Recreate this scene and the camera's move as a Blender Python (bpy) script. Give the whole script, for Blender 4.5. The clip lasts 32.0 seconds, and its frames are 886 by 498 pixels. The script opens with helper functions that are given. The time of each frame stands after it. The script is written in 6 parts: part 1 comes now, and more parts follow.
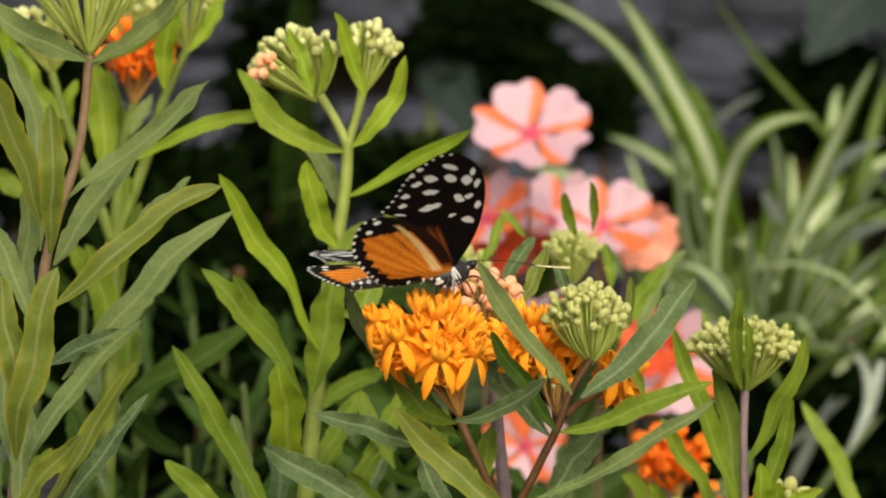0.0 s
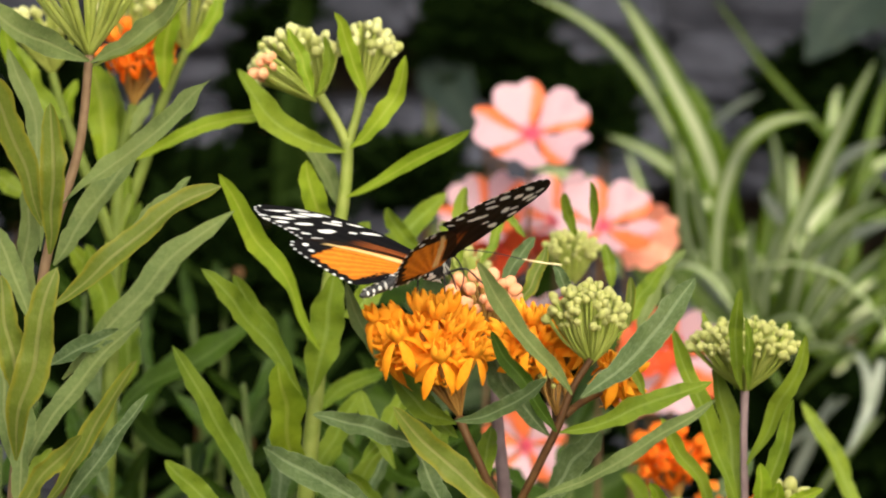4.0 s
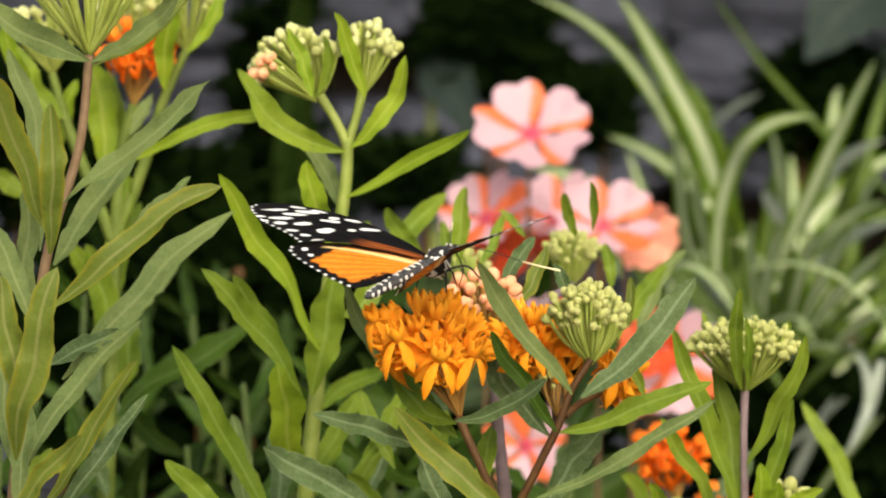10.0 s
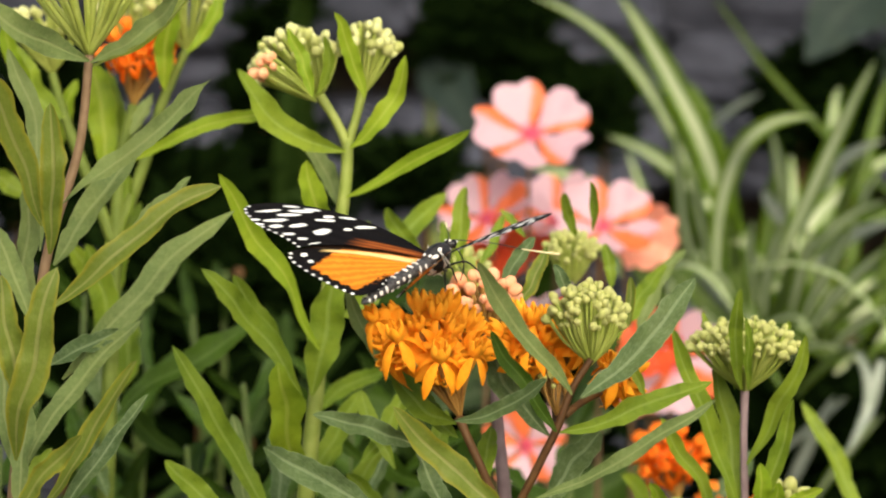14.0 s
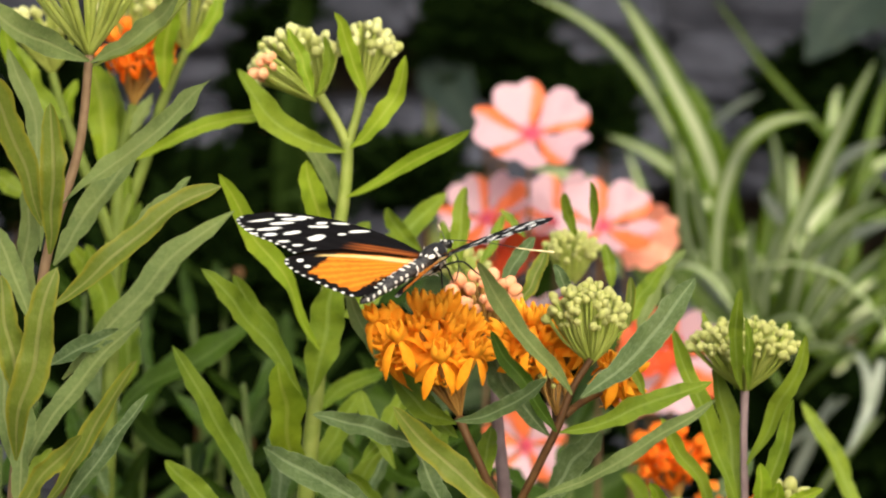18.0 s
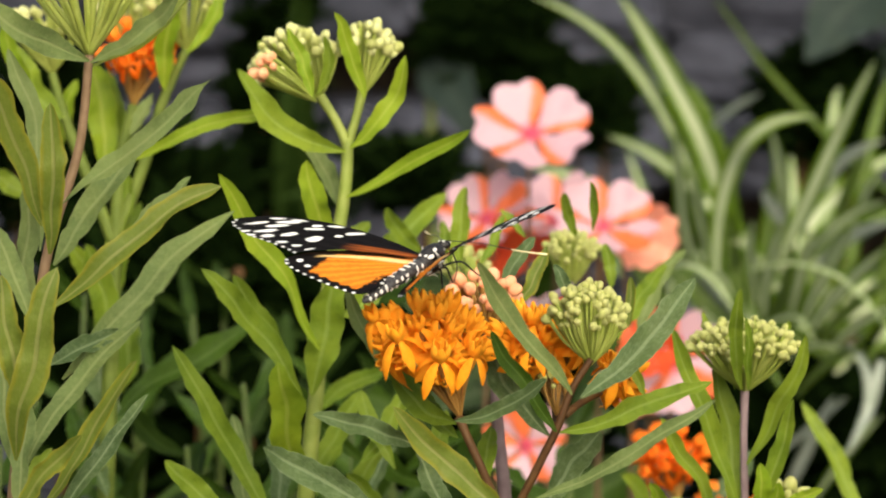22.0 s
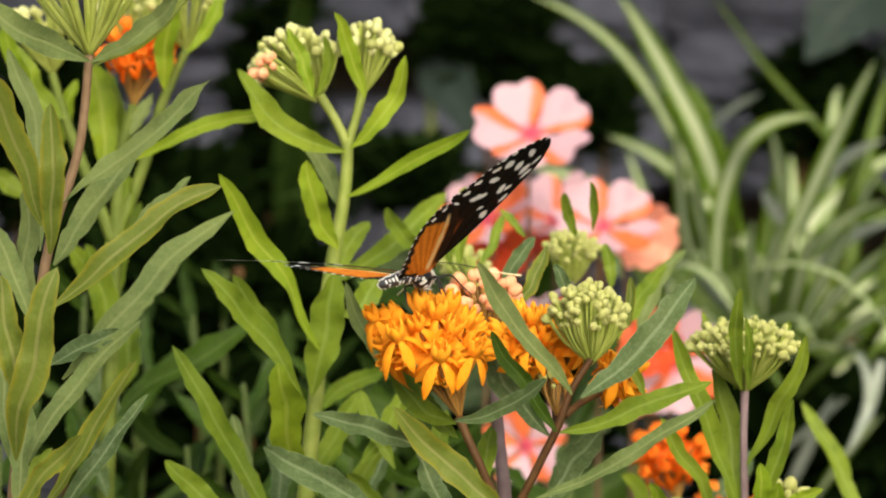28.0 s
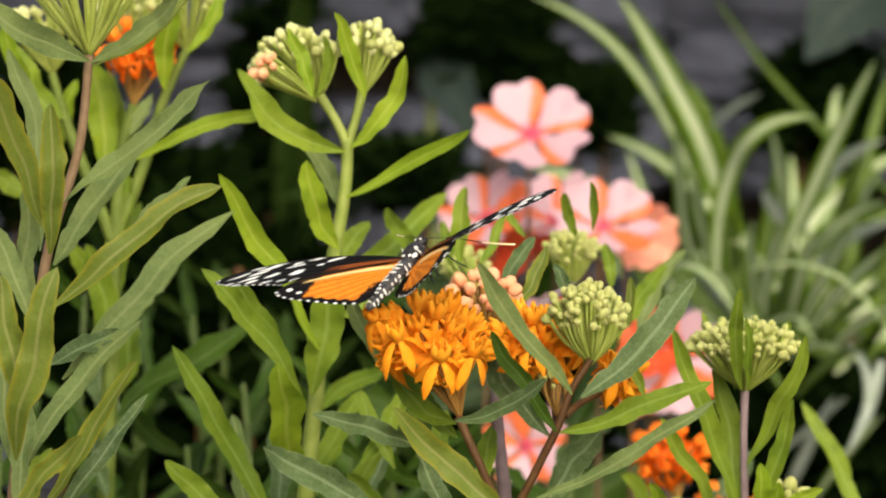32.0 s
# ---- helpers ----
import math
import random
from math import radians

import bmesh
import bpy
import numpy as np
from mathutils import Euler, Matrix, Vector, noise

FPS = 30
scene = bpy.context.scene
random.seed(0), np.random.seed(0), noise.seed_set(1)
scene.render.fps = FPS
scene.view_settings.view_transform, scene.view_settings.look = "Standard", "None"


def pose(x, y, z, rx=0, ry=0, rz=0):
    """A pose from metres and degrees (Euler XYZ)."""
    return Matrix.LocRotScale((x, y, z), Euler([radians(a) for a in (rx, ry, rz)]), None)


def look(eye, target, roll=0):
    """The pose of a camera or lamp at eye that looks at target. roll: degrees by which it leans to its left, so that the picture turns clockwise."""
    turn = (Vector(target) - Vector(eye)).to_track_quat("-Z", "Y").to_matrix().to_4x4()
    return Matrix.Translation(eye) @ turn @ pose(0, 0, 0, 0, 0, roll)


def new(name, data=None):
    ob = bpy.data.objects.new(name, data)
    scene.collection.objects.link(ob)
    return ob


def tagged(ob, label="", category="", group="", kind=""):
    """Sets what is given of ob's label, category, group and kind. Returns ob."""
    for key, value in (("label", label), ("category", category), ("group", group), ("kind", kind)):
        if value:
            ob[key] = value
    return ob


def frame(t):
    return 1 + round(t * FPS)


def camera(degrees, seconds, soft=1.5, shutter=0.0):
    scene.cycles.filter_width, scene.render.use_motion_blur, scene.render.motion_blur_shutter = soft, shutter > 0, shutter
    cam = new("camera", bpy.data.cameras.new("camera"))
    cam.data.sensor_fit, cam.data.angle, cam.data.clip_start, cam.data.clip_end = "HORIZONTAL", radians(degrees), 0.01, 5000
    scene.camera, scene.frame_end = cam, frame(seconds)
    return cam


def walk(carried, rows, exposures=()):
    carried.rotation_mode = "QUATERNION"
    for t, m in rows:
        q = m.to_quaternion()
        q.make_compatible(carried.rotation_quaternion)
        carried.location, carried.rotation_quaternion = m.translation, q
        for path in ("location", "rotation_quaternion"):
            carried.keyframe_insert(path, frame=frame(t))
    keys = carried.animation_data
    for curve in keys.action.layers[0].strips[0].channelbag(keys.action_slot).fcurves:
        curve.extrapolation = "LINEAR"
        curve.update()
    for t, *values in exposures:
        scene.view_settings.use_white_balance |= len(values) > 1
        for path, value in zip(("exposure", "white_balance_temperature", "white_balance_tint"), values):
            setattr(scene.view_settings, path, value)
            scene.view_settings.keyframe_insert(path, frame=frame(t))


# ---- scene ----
# ---------------------------------------------------------------- camera
EYE, TILT = (0.0, -0.86, 0.82), 8.0
cam = camera(14.0, 32.0, soft=2.1)
cam.data.dof.use_dof = True
cam.data.dof.focus_distance = 0.862
cam.data.dof.aperture_fstop = 26.0
STAND = pose(*EYE, 90.0 - TILT, 0, 0)
walk(cam, [(0.0, STAND), (32.0, STAND)], exposures=[(0.0, -0.08), (1.0, -0.01), (2.0, 0.11), (3.0, 0.14), (32.0, 0.14)])

# ---------------------------------------------------------------- light
SUN_ELEVATION, SUN_AZIMUTH = radians(39), radians(167)
world = bpy.data.worlds.new("sky")
scene.world = world
world.use_nodes = True
wn = world.node_tree.nodes
sky = wn.new("ShaderNodeTexSky")
sky.sky_type, sky.sun_disc = "NISHITA", False
sky.sun_elevation, sky.sun_rotation = SUN_ELEVATION, SUN_AZIMUTH
sky.air_density, sky.dust_density, sky.ozone_density = 1.0, 7.0, 0.3
world.node_tree.links.new(sky.outputs[0], wn["Background"].inputs[0])
wn["Background"].inputs[1].default_value = 0.165
sun = new("sun", bpy.data.lights.new("sun", "SUN"))
sun.data.energy, sun.data.angle, sun.data.color = 2.95, radians(60), (0.96, 0.98, 0.91)
sun.matrix_world = look((0.7, -3.0, 2.5), (0, 0, 0))


# ---------------------------------------------------------------- materials
def shader(name):
    m = bpy.data.materials.new(name)
    m.use_nodes = True
    n, l = m.node_tree.nodes, m.node_tree.links
    return m, n, l, n["Principled BSDF"]


def noise_node(n, l, scale, detail=4.0, space="Object"):
    tc = n.new("ShaderNodeTexCoord")
    t = n.new("ShaderNodeTexNoise")
    t.inputs["Scale"].default_value, t.inputs["Detail"].default_value = scale, detail
    l.new(tc.outputs[space], t.inputs["Vector"])
    return t.outputs["Fac"]


def mix(n, l, fac, a, b, blend="MIX"):
    x = n.new("ShaderNodeMix")
    x.data_type, x.blend_type = "RGBA", blend
    for slot, v in ((x.inputs[0], fac), (x.inputs[6], a), (x.inputs[7], b)):
        if isinstance(v, bpy.types.NodeSocket):
            l.new(v, slot)
        elif isinstance(v, tuple):
            slot.default_value = (*v, 1.0)
        else:
            slot.default_value = v
    return x.outputs[2]


def ramp(n, l, fac, a, b):
    r = n.new("ShaderNodeMapRange")
    r.inputs[1].default_value, r.inputs[2].default_value = a, b
    r.interpolation_type = "SMOOTHSTEP"
    l.new(fac, r.inputs[0])
    return r.outputs[0]


def calc(n, l, op, a, b=0.0):
    x = n.new("ShaderNodeMath")
    x.operation = op
    for slot, v in ((x.inputs[0], a), (x.inputs[1], b)):
        if isinstance(v, bpy.types.NodeSocket):
            l.new(v, slot)
        else:
            slot.default_value = v
    return x.outputs[0]


def bump(n, l, bsdf, height, strength, distance=0.001):
    b = n.new("ShaderNodeBump")
    b.inputs["Strength"].default_value, b.inputs["Distance"].default_value = strength, distance
    l.new(height, b.inputs["Height"])
    l.new(b.outputs[0], bsdf.inputs["Normal"])


def thin(n, l, bsdf, colour, amount):
    """Lets light through a thin blade: a translucent share beside the glossy one."""
    tr = n.new("ShaderNodeBsdfTranslucent")
    l.new(colour, tr.inputs[0])
    ms = n.new("ShaderNodeMixShader")
    ms.inputs[0].default_value = amount
    l.new(bsdf.outputs[0], ms.inputs[1])
    l.new(tr.outputs[0], ms.inputs[2])
    l.new(ms.outputs[0], n["Material Output"].inputs[0])


def leaf_material(name, dark, light, rib, rib_width=0.09, rough=0.5, vein=0.3, through_light=0.38, blush=None, gloss=0.2, dust=0.06, rugose=0.0, rib_share=0.45):
    """A blade: pale midrib along v, side veins, blotches, and a tint of its own for every leaf."""
    m, n, l, p = shader(name)
    uv = n.new("ShaderNodeUVMap")
    sep = n.new("ShaderNodeSeparateXYZ")
    l.new(uv.outputs[0], sep.inputs[0])
    across = calc(n, l, "ABSOLUTE", calc(n, l, "SUBTRACT", sep.outputs[0], 0.5))
    info = n.new("ShaderNodeObjectInfo")
    blotch = ramp(n, l, noise_node(n, l, 140.0), 0.35, 0.7)
    tint = calc(n, l, "ADD", calc(n, l, "MULTIPLY", info.outputs["Random"], 0.65), calc(n, l, "MULTIPLY", blotch, 0.4))
    col = mix(n, l, tint, dark, light)
    patch = ramp(n, l, noise_node(n, l, 48.0, 5.0), 0.45, 0.68)
    col = mix(n, l, calc(n, l, "MULTIPLY", patch, 0.35), col, (light[0] * 1.1, light[1] * 1.0, light[2] * 0.8))
    quilt = noise_node(n, l, 420.0, 3.0)
    col = mix(n, l, calc(n, l, "MULTIPLY", ramp(n, l, quilt, 0.5, 0.3), 0.22), col, tuple(0.6 * c for c in dark))
    if blush:
        edge = ramp(n, l, calc(n, l, "ADD", across, calc(n, l, "MULTIPLY", noise_node(n, l, 90.0), 0.25)), 0.42, 0.66)
        col = mix(n, l, calc(n, l, "MULTIPLY", edge, 0.8), col, blush)
    ribs = ramp(n, l, across, rib_width, rib_width * 0.35)
    col = mix(n, l, calc(n, l, "MULTIPLY", ribs, rib_share), col, rib)
    bend = calc(n, l, "MULTIPLY", noise_node(n, l, 260.0, 2.0), 2.2)
    slant = calc(n, l, "ADD", calc(n, l, "SUBTRACT", calc(n, l, "MULTIPLY", sep.outputs[1], 15.0), calc(n, l, "MULTIPLY", across, 9.0)), bend)
    lines = calc(n, l, "ABSOLUTE", calc(n, l, "SINE", calc(n, l, "MULTIPLY", slant, 3.1416)))
    veins = calc(n, l, "POWER", calc(n, l, "SUBTRACT", 1.0, lines), 4.0)
    col = mix(n, l, calc(n, l, "MULTIPLY", veins, 0.22 * vein), col, rib)
    hem = ramp(n, l, across, 0.455, 0.49)
    col = mix(n, l, calc(n, l, "MULTIPLY", hem, 0.35 * min(1.0, vein * 2)), col, rib)
    fine = ramp(n, l, noise_node(n, l, 900.0, 3.0), 0.42, 0.75)
    col = mix(n, l, calc(n, l, "MULTIPLY", fine, dust), col, rib)
    wear = ramp(n, l, noise_node(n, l, 55.0, 6.0), 0.56, 0.72)
    col = mix(n, l, calc(n, l, "MULTIPLY", wear, 0.16), col, tuple(0.55 * c for c in dark))
    l.new(col, p.inputs["Base Color"])
    p.inputs["Roughness"].default_value = rough
    p.inputs["Specular IOR Level"].default_value = gloss
    height = calc(n, l, "ADD", calc(n, l, "MULTIPLY", veins, -0.35 * vein), calc(n, l, "MULTIPLY", quilt, 1.7))
    height = calc(n, l, "SUBTRACT", height, ribs)
    if rugose:
        height = calc(n, l, "ADD", height, calc(n, l, "MULTIPLY", noise_node(n, l, 650.0, 2.0), rugose))
    bump(n, l, p, height, 0.38, 0.0006)
    thin(n, l, p, col, through_light)
    return m


def plain_material(name, a, b, rough=0.6, scale=200.0, relief=0.3, distance=0.0004, through_light=0.0, metal=0.0, gloss=0.25):
    m, n, l, p = shader(name)
    info = n.new("ShaderNodeObjectInfo")
    f = noise_node(n, l, scale)
    f = calc(n, l, "ADD", calc(n, l, "MULTIPLY", ramp(n, l, f, 0.3, 0.7), 0.6), calc(n, l, "MULTIPLY", info.outputs["Random"], 0.4))
    col = mix(n, l, f, a, b)
    l.new(col, p.inputs["Base Color"])
    p.inputs["Roughness"].default_value, p.inputs["Metallic"].default_value = rough, metal
    p.inputs["Specular IOR Level"].default_value = gloss
    bump(n, l, p, noise_node(n, l, scale * 3.0), relief, distance)
    if through_light:
        thin(n, l, p, col, through_light)
    return m


LEAF = leaf_material("milkweed_leaf", (0.112, 0.182, 0.010), (0.235, 0.320, 0.024), (0.33, 0.42, 0.11), rib_share=0.32)
OLIVE = leaf_material("dusty_olive_leaf", (0.096, 0.138, 0.014), (0.158, 0.205, 0.026), (0.31, 0.30, 0.11), blush=(0.26, 0.24, 0.012), dust=0.10)
SILVER = leaf_material("silvery_leaf_underside", (0.125, 0.18, 0.05), (0.20, 0.26, 0.08), (0.32, 0.36, 0.14), rough=0.65, dust=0.2)
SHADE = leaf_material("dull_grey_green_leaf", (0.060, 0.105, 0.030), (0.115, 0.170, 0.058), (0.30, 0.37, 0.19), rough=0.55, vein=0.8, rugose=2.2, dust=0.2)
DEEP = leaf_material("deep_green_leaf", (0.022, 0.054, 0.003), (0.058, 0.116, 0.009), (0.12, 0.19, 0.04), rough=0.5)
# Near-black leaf: the deep shade by the wall is put into its colour.
DARK = leaf_material("painted_deep_shade_leaf", (0.0012, 0.003, 0.0006), (0.0045, 0.010, 0.002), (0.008, 0.014, 0.003), rough=0.9, through_light=0.02, gloss=0.0)
# Darker version of the deep green leaf, with undergrowth shade in its colour.
SHADY = leaf_material("painted_shade_leaf", (0.010, 0.024, 0.002), (0.028, 0.058, 0.006), (0.06, 0.10, 0.02), rough=0.6, gloss=0.15)
LIME = leaf_material("young_lime_leaf", (0.18, 0.285, 0.010), (0.28, 0.38, 0.022), (0.42, 0.46, 0.08))
STRIPED = leaf_material("striped_strap_leaf", (0.075, 0.150, 0.005), (0.145, 0.240, 0.012), (0.66, 0.74, 0.44), rib_share=0.85, rib_width=0.30, vein=0.0, rough=0.4, dust=0.04, gloss=0.3)
CREAM = leaf_material("cream_strap_leaf", (0.24, 0.29, 0.20), (0.33, 0.38, 0.28), (0.60, 0.64, 0.52), rib_width=0.3, rib_share=0.7, vein=0.0, rough=0.4, gloss=0.3)
STRAP = leaf_material("green_strap_leaf", (0.045, 0.090, 0.004), (0.095, 0.160, 0.008), (0.24, 0.31, 0.12), rib_share=0.7, rib_width=0.2, vein=0.0, rough=0.4, dust=0.04, gloss=0.2)
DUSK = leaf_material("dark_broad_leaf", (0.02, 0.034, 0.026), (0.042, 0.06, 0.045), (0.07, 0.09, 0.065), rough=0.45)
STEM_BROWN = plain_material("brown_stem", (0.050, 0.020, 0.005), (0.11, 0.055, 0.015), 0.6)
STEM_PINK = plain_material("dusty_pink_stem", (0.14, 0.085, 0.040), (0.22, 0.145, 0.08), 0.6)
STEM_MAUVE = plain_material("mauve_stem", (0.15, 0.10, 0.10), (0.25, 0.18, 0.175), 0.6)
STEM_DARK = plain_material("dark_green_stem", (0.035, 0.055, 0.008), (0.07, 0.10, 0.02), 0.6)
STEM_GREEN = plain_material("green_stem", (0.17, 0.22, 0.03), (0.27, 0.31, 0.07), 0.5)
PEDICEL = plain_material("pale_green_pedicel", (0.34, 0.41, 0.06), (0.50, 0.55, 0.14), 0.5, through_light=0.35)
PEDICEL_RED = plain_material("reddish_pedicel", (0.25, 0.11, 0.02), (0.34, 0.20, 0.05), 0.5)
PETAL = plain_material("orange_petal", (1.0, 0.30, 0.008), (1.0, 0.45, 0.03), 0.6, 300.0, through_light=0.22, gloss=0.08)
PETAL_RED = plain_material("red_orange_petal", (0.88, 0.15, 0.006), (0.94, 0.26, 0.01), 0.5, 300.0, through_light=0.6)
CORONA_RED = plain_material("red_orange_hood", (0.97, 0.22, 0.012), (1.0, 0.34, 0.03), 0.45, 300.0, through_light=0.25)
STEM_MID = plain_material("dull_green_stem", (0.08, 0.115, 0.012), (0.15, 0.19, 0.03), 0.6)
CORONA = plain_material("yellow_orange_hood", (1.0, 0.35, 0.010), (1.0, 0.53, 0.045), 0.6, 300.0, through_light=0.2, gloss=0.1)
BUD_GREEN = plain_material("yellow_green_bud", (0.47, 0.50, 0.13), (0.68, 0.67, 0.30), 0.8, 400.0, through_light=0.42, gloss=0.1)
BUD_CREAM = plain_material("cream_bud", (0.50, 0.53, 0.17), (0.70, 0.68, 0.34), 0.6, 400.0, through_light=0.15)
BUD_PINK = plain_material("salmon_bud", (0.88, 0.36, 0.16), (0.92, 0.50, 0.28), 0.6, 400.0, through_light=0.15)
STONE = plain_material("grey_slate", (0.021, 0.023, 0.031), (0.066, 0.069, 0.090), 0.8, 14.0, 0.9, 0.01)
SOIL = plain_material("dark_soil", (0.012, 0.009, 0.006), (0.05, 0.037, 0.024), 0.95, 40.0, 1.0, 0.01)


# ---------------------------------------------------------------- building blocks
def thing(name, at, label, category, group=""):
    ob = new(name)
    ob.empty_display_size = 0.02
    ob.matrix_world = Matrix.Translation(at)
    return tagged(ob, label, category, group)


def under(parent, ob):
    """Hangs a part on its thing so that the part keeps its place in the world."""
    m = Matrix.Identity(4)
    p = parent
    while p:
        m = p.matrix_parent_inverse @ p.matrix_basis @ m
        p = p.parent
    ob.parent = parent
    ob.matrix_parent_inverse = m.inverted()
    return ob


def part(name, mesh, material, parent, label=""):
    if isinstance(mesh, bmesh.types.BMesh):
        data = bpy.data.meshes.new(name)
        mesh.to_mesh(data)
        mesh.free()
        mesh = data
    if material and not mesh.materials:
        mesh.materials.append(material)
    ob = new(name, mesh)
    if parent:
        under(parent, ob)
    return tagged(ob, label)


def smooth(mesh):
    mesh.polygons.foreach_set("use_smooth", [True] * len(mesh.polygons))
    mesh.update()
    return mesh


def grid_mesh(name, rows, cols, points, uvs):
    """A sheet of rows x cols points with its uv map."""
    faces = [(r * cols + c, r * cols + c + 1, (r + 1) * cols + c + 1, (r + 1) * cols + c) for r in range(rows - 1) for c in range(cols - 1)]
    me = bpy.data.meshes.new(name)
    me.from_pydata(points, [], faces)
    layer = me.uv_layers.new(name="UVMap")
    index = np.empty(len(me.loops), dtype=np.int32)
    me.loops.foreach_get("vertex_index", index)
    layer.data.foreach_set("uv", np.asarray(uvs, dtype=np.float32)[index].ravel())
    return smooth(me)


def lance(s):
    return max(0.07 * (1 - s), (s ** 0.75 * (1 - s) ** 0.62) / 0.535)


def strap(s):
    return min(1.0, 0.55 + 1.2 * s) * (1 - s ** 3.2) ** 0.8


def spoon(s):
    return max(lance(s) * 0.9, 0.78 * math.exp(-((s - 0.86) / 0.09) ** 2)) * (1 - s ** 12)


def broad(s):
    return max(0.03, math.sin(math.pi * min(1.0, s ** 0.62)) ** 0.75)


def blade(base, tip, width, bow=(0, 0, 0), roll=0.0, fold=0.42, wave=0.40, profile=lance, rows=25, twist=None, seed=0, sway=0.05):
    """Points and uvs of a leaf from base to tip. bow: how far its middle stands off the straight line. roll: its turn
    about its own length, 0 when its face looks to the south. fold: how far the two halves are raised. wave: how far
    its margins ripple. sway: how far the midrib wanders."""
    rnd = random.Random(seed)
    base, tip, bow = Vector(base), Vector(tip), Vector(bow)
    ctrl = (base + tip) / 2 + bow * 2
    length = (tip - base).length
    twist = rnd.uniform(-45, 45) if twist is None else twist
    phase, freq, other = rnd.uniform(0, 6.28), rnd.uniform(8, 17), rnd.uniform(0.8, 2.4)
    tip_curl = rnd.uniform(-0.05, 0.07)
    chord = (tip - base).normalized()
    if chord.cross(Vector((0, -1, 0)) + chord * chord.y).z * roll < 0:
        roll = -roll
    us = (-1.0, -0.55, 0.0, 0.55, 1.0)
    pts, uvs = [], []
    for i in range(rows):
        s = i / (rows - 1)
        c = base * (1 - s) ** 2 + ctrl * 2 * s * (1 - s) + tip * s * s
        axis = ((ctrl - base) * (1 - s) + (tip - ctrl) * s).normalized()
        n = Vector((0, -1, 0)) - axis * (-axis.y)
        n = (n if n.length > 1e-3 else Vector((0, 0, 1))).normalized()
        n.rotate(Matrix.Rotation(radians(roll + twist * (s - 0.5)), 3, axis))
        side = axis.cross(n)
        w = width / 2 * profile(s)
        env = math.sin(math.pi * s)
        c = c + side * (sway * length * env * noise.noise(Vector((s * 3.1, seed * 1.7, 0.5)))) + n * (0.05 * length * env * noise.noise(Vector((s * 2.6, seed * 2.3, 7.5))) + tip_curl * length * s ** 4)
        for u in us:
            ripple = math.sin(s * freq + phase + (other if u > 0 else 0)) + 0.5 * math.sin(s * freq * 2.3 + phase * 2 + (0 if u > 0 else other))
            ragged = 1 + wave * (0.55 * noise.noise(Vector((s * 7, seed * 3.1 + (5 if u > 0 else 0), 1.5))) + 0.45 * noise.noise(Vector((s * 19, seed * 5.3 + (9 if u > 0 else 0), 3.5)))) * abs(u)
            lift = fold * abs(u) * w + wave * 0.7 * w * ripple * abs(u) ** 2 * min(1, s * 4)
            pts.append(c + side * (u * w * ragged) + n * lift)
            uvs.append((u / 2 + 0.5, s))
    return pts, uvs, rows, len(us)


LEAF_COUNT = [0]


def leaf(parent, material, base, tip, width, bow=(0, 0, 0), roll=None, name="leaf", label="", **more):
    LEAF_COUNT[0] += 1
    rnd = random.Random(LEAF_COUNT[0])
    roll = rnd.uniform(-35, 35) if roll is None else roll
    pts, uvs, rows, cols = blade(base, tip, width / max(0.5, math.cos(radians(roll))), bow, roll, seed=LEAF_COUNT[0], **more)
    return part(name, grid_mesh(name, rows, cols, pts, uvs), material, parent, label)


def tube_mesh(name, points, radii, sides=8):
    """A round stalk through the points, smoothed, closed at its ends."""
    pts = [Vector(p) for p in points]
    if len(pts) == 2:
        line, rad = pts, list(radii)
    else:
        line, rad = [], []
        for i in range(len(pts) - 1):
            a, b, c, d = pts[max(i - 1, 0)], pts[i], pts[i + 1], pts[min(i + 2, len(pts) - 1)]
            for k in range(5):
                t = k / 5
                long = (c - b).length
                m0 = ((b - a).normalized() + (c - b).normalized()) * long / 2
                m1 = ((c - b).normalized() + (d - c).normalized()) * long / 2
                line.append(b * (2 * t ** 3 - 3 * t * t + 1) + m0 * (t ** 3 - 2 * t * t + t) + c * (3 * t * t - 2 * t ** 3) + m1 * (t ** 3 - t * t))
                rad.append(radii[i] * (1 - t) + radii[i + 1] * t)
        line.append(pts[-1])
        rad.append(radii[-1])
    verts, faces = [], []
    for i, p in enumerate(line):
        axis = (line[min(i + 1, len(line) - 1)] - line[max(i - 1, 0)]).normalized()
        x = axis.cross(Vector((0.31, 0.9, 0.17))).normalized()
        y = axis.cross(x)
        for k in range(sides):
            a = 2 * math.pi * k / sides
            verts.append(p + (x * math.cos(a) + y * math.sin(a)) * rad[i])
    for i in range(len(line) - 1):
        for k in range(sides):
            j = (k + 1) % sides
            faces.append((i * sides + k, i * sides + j, (i + 1) * sides + j, (i + 1) * sides + k))
    faces.append(tuple(range(sides - 1, -1, -1)))
    faces.append(tuple(range((len(line) - 1) * sides, len(line) * sides)))
    me = bpy.data.meshes.new(name)
    me.from_pydata(verts, [], faces)
    return smooth(me)


def stalk(parent, material, points, radii, name="stem", label=""):
    return part(name, tube_mesh(name, points, radii), material, parent, label)


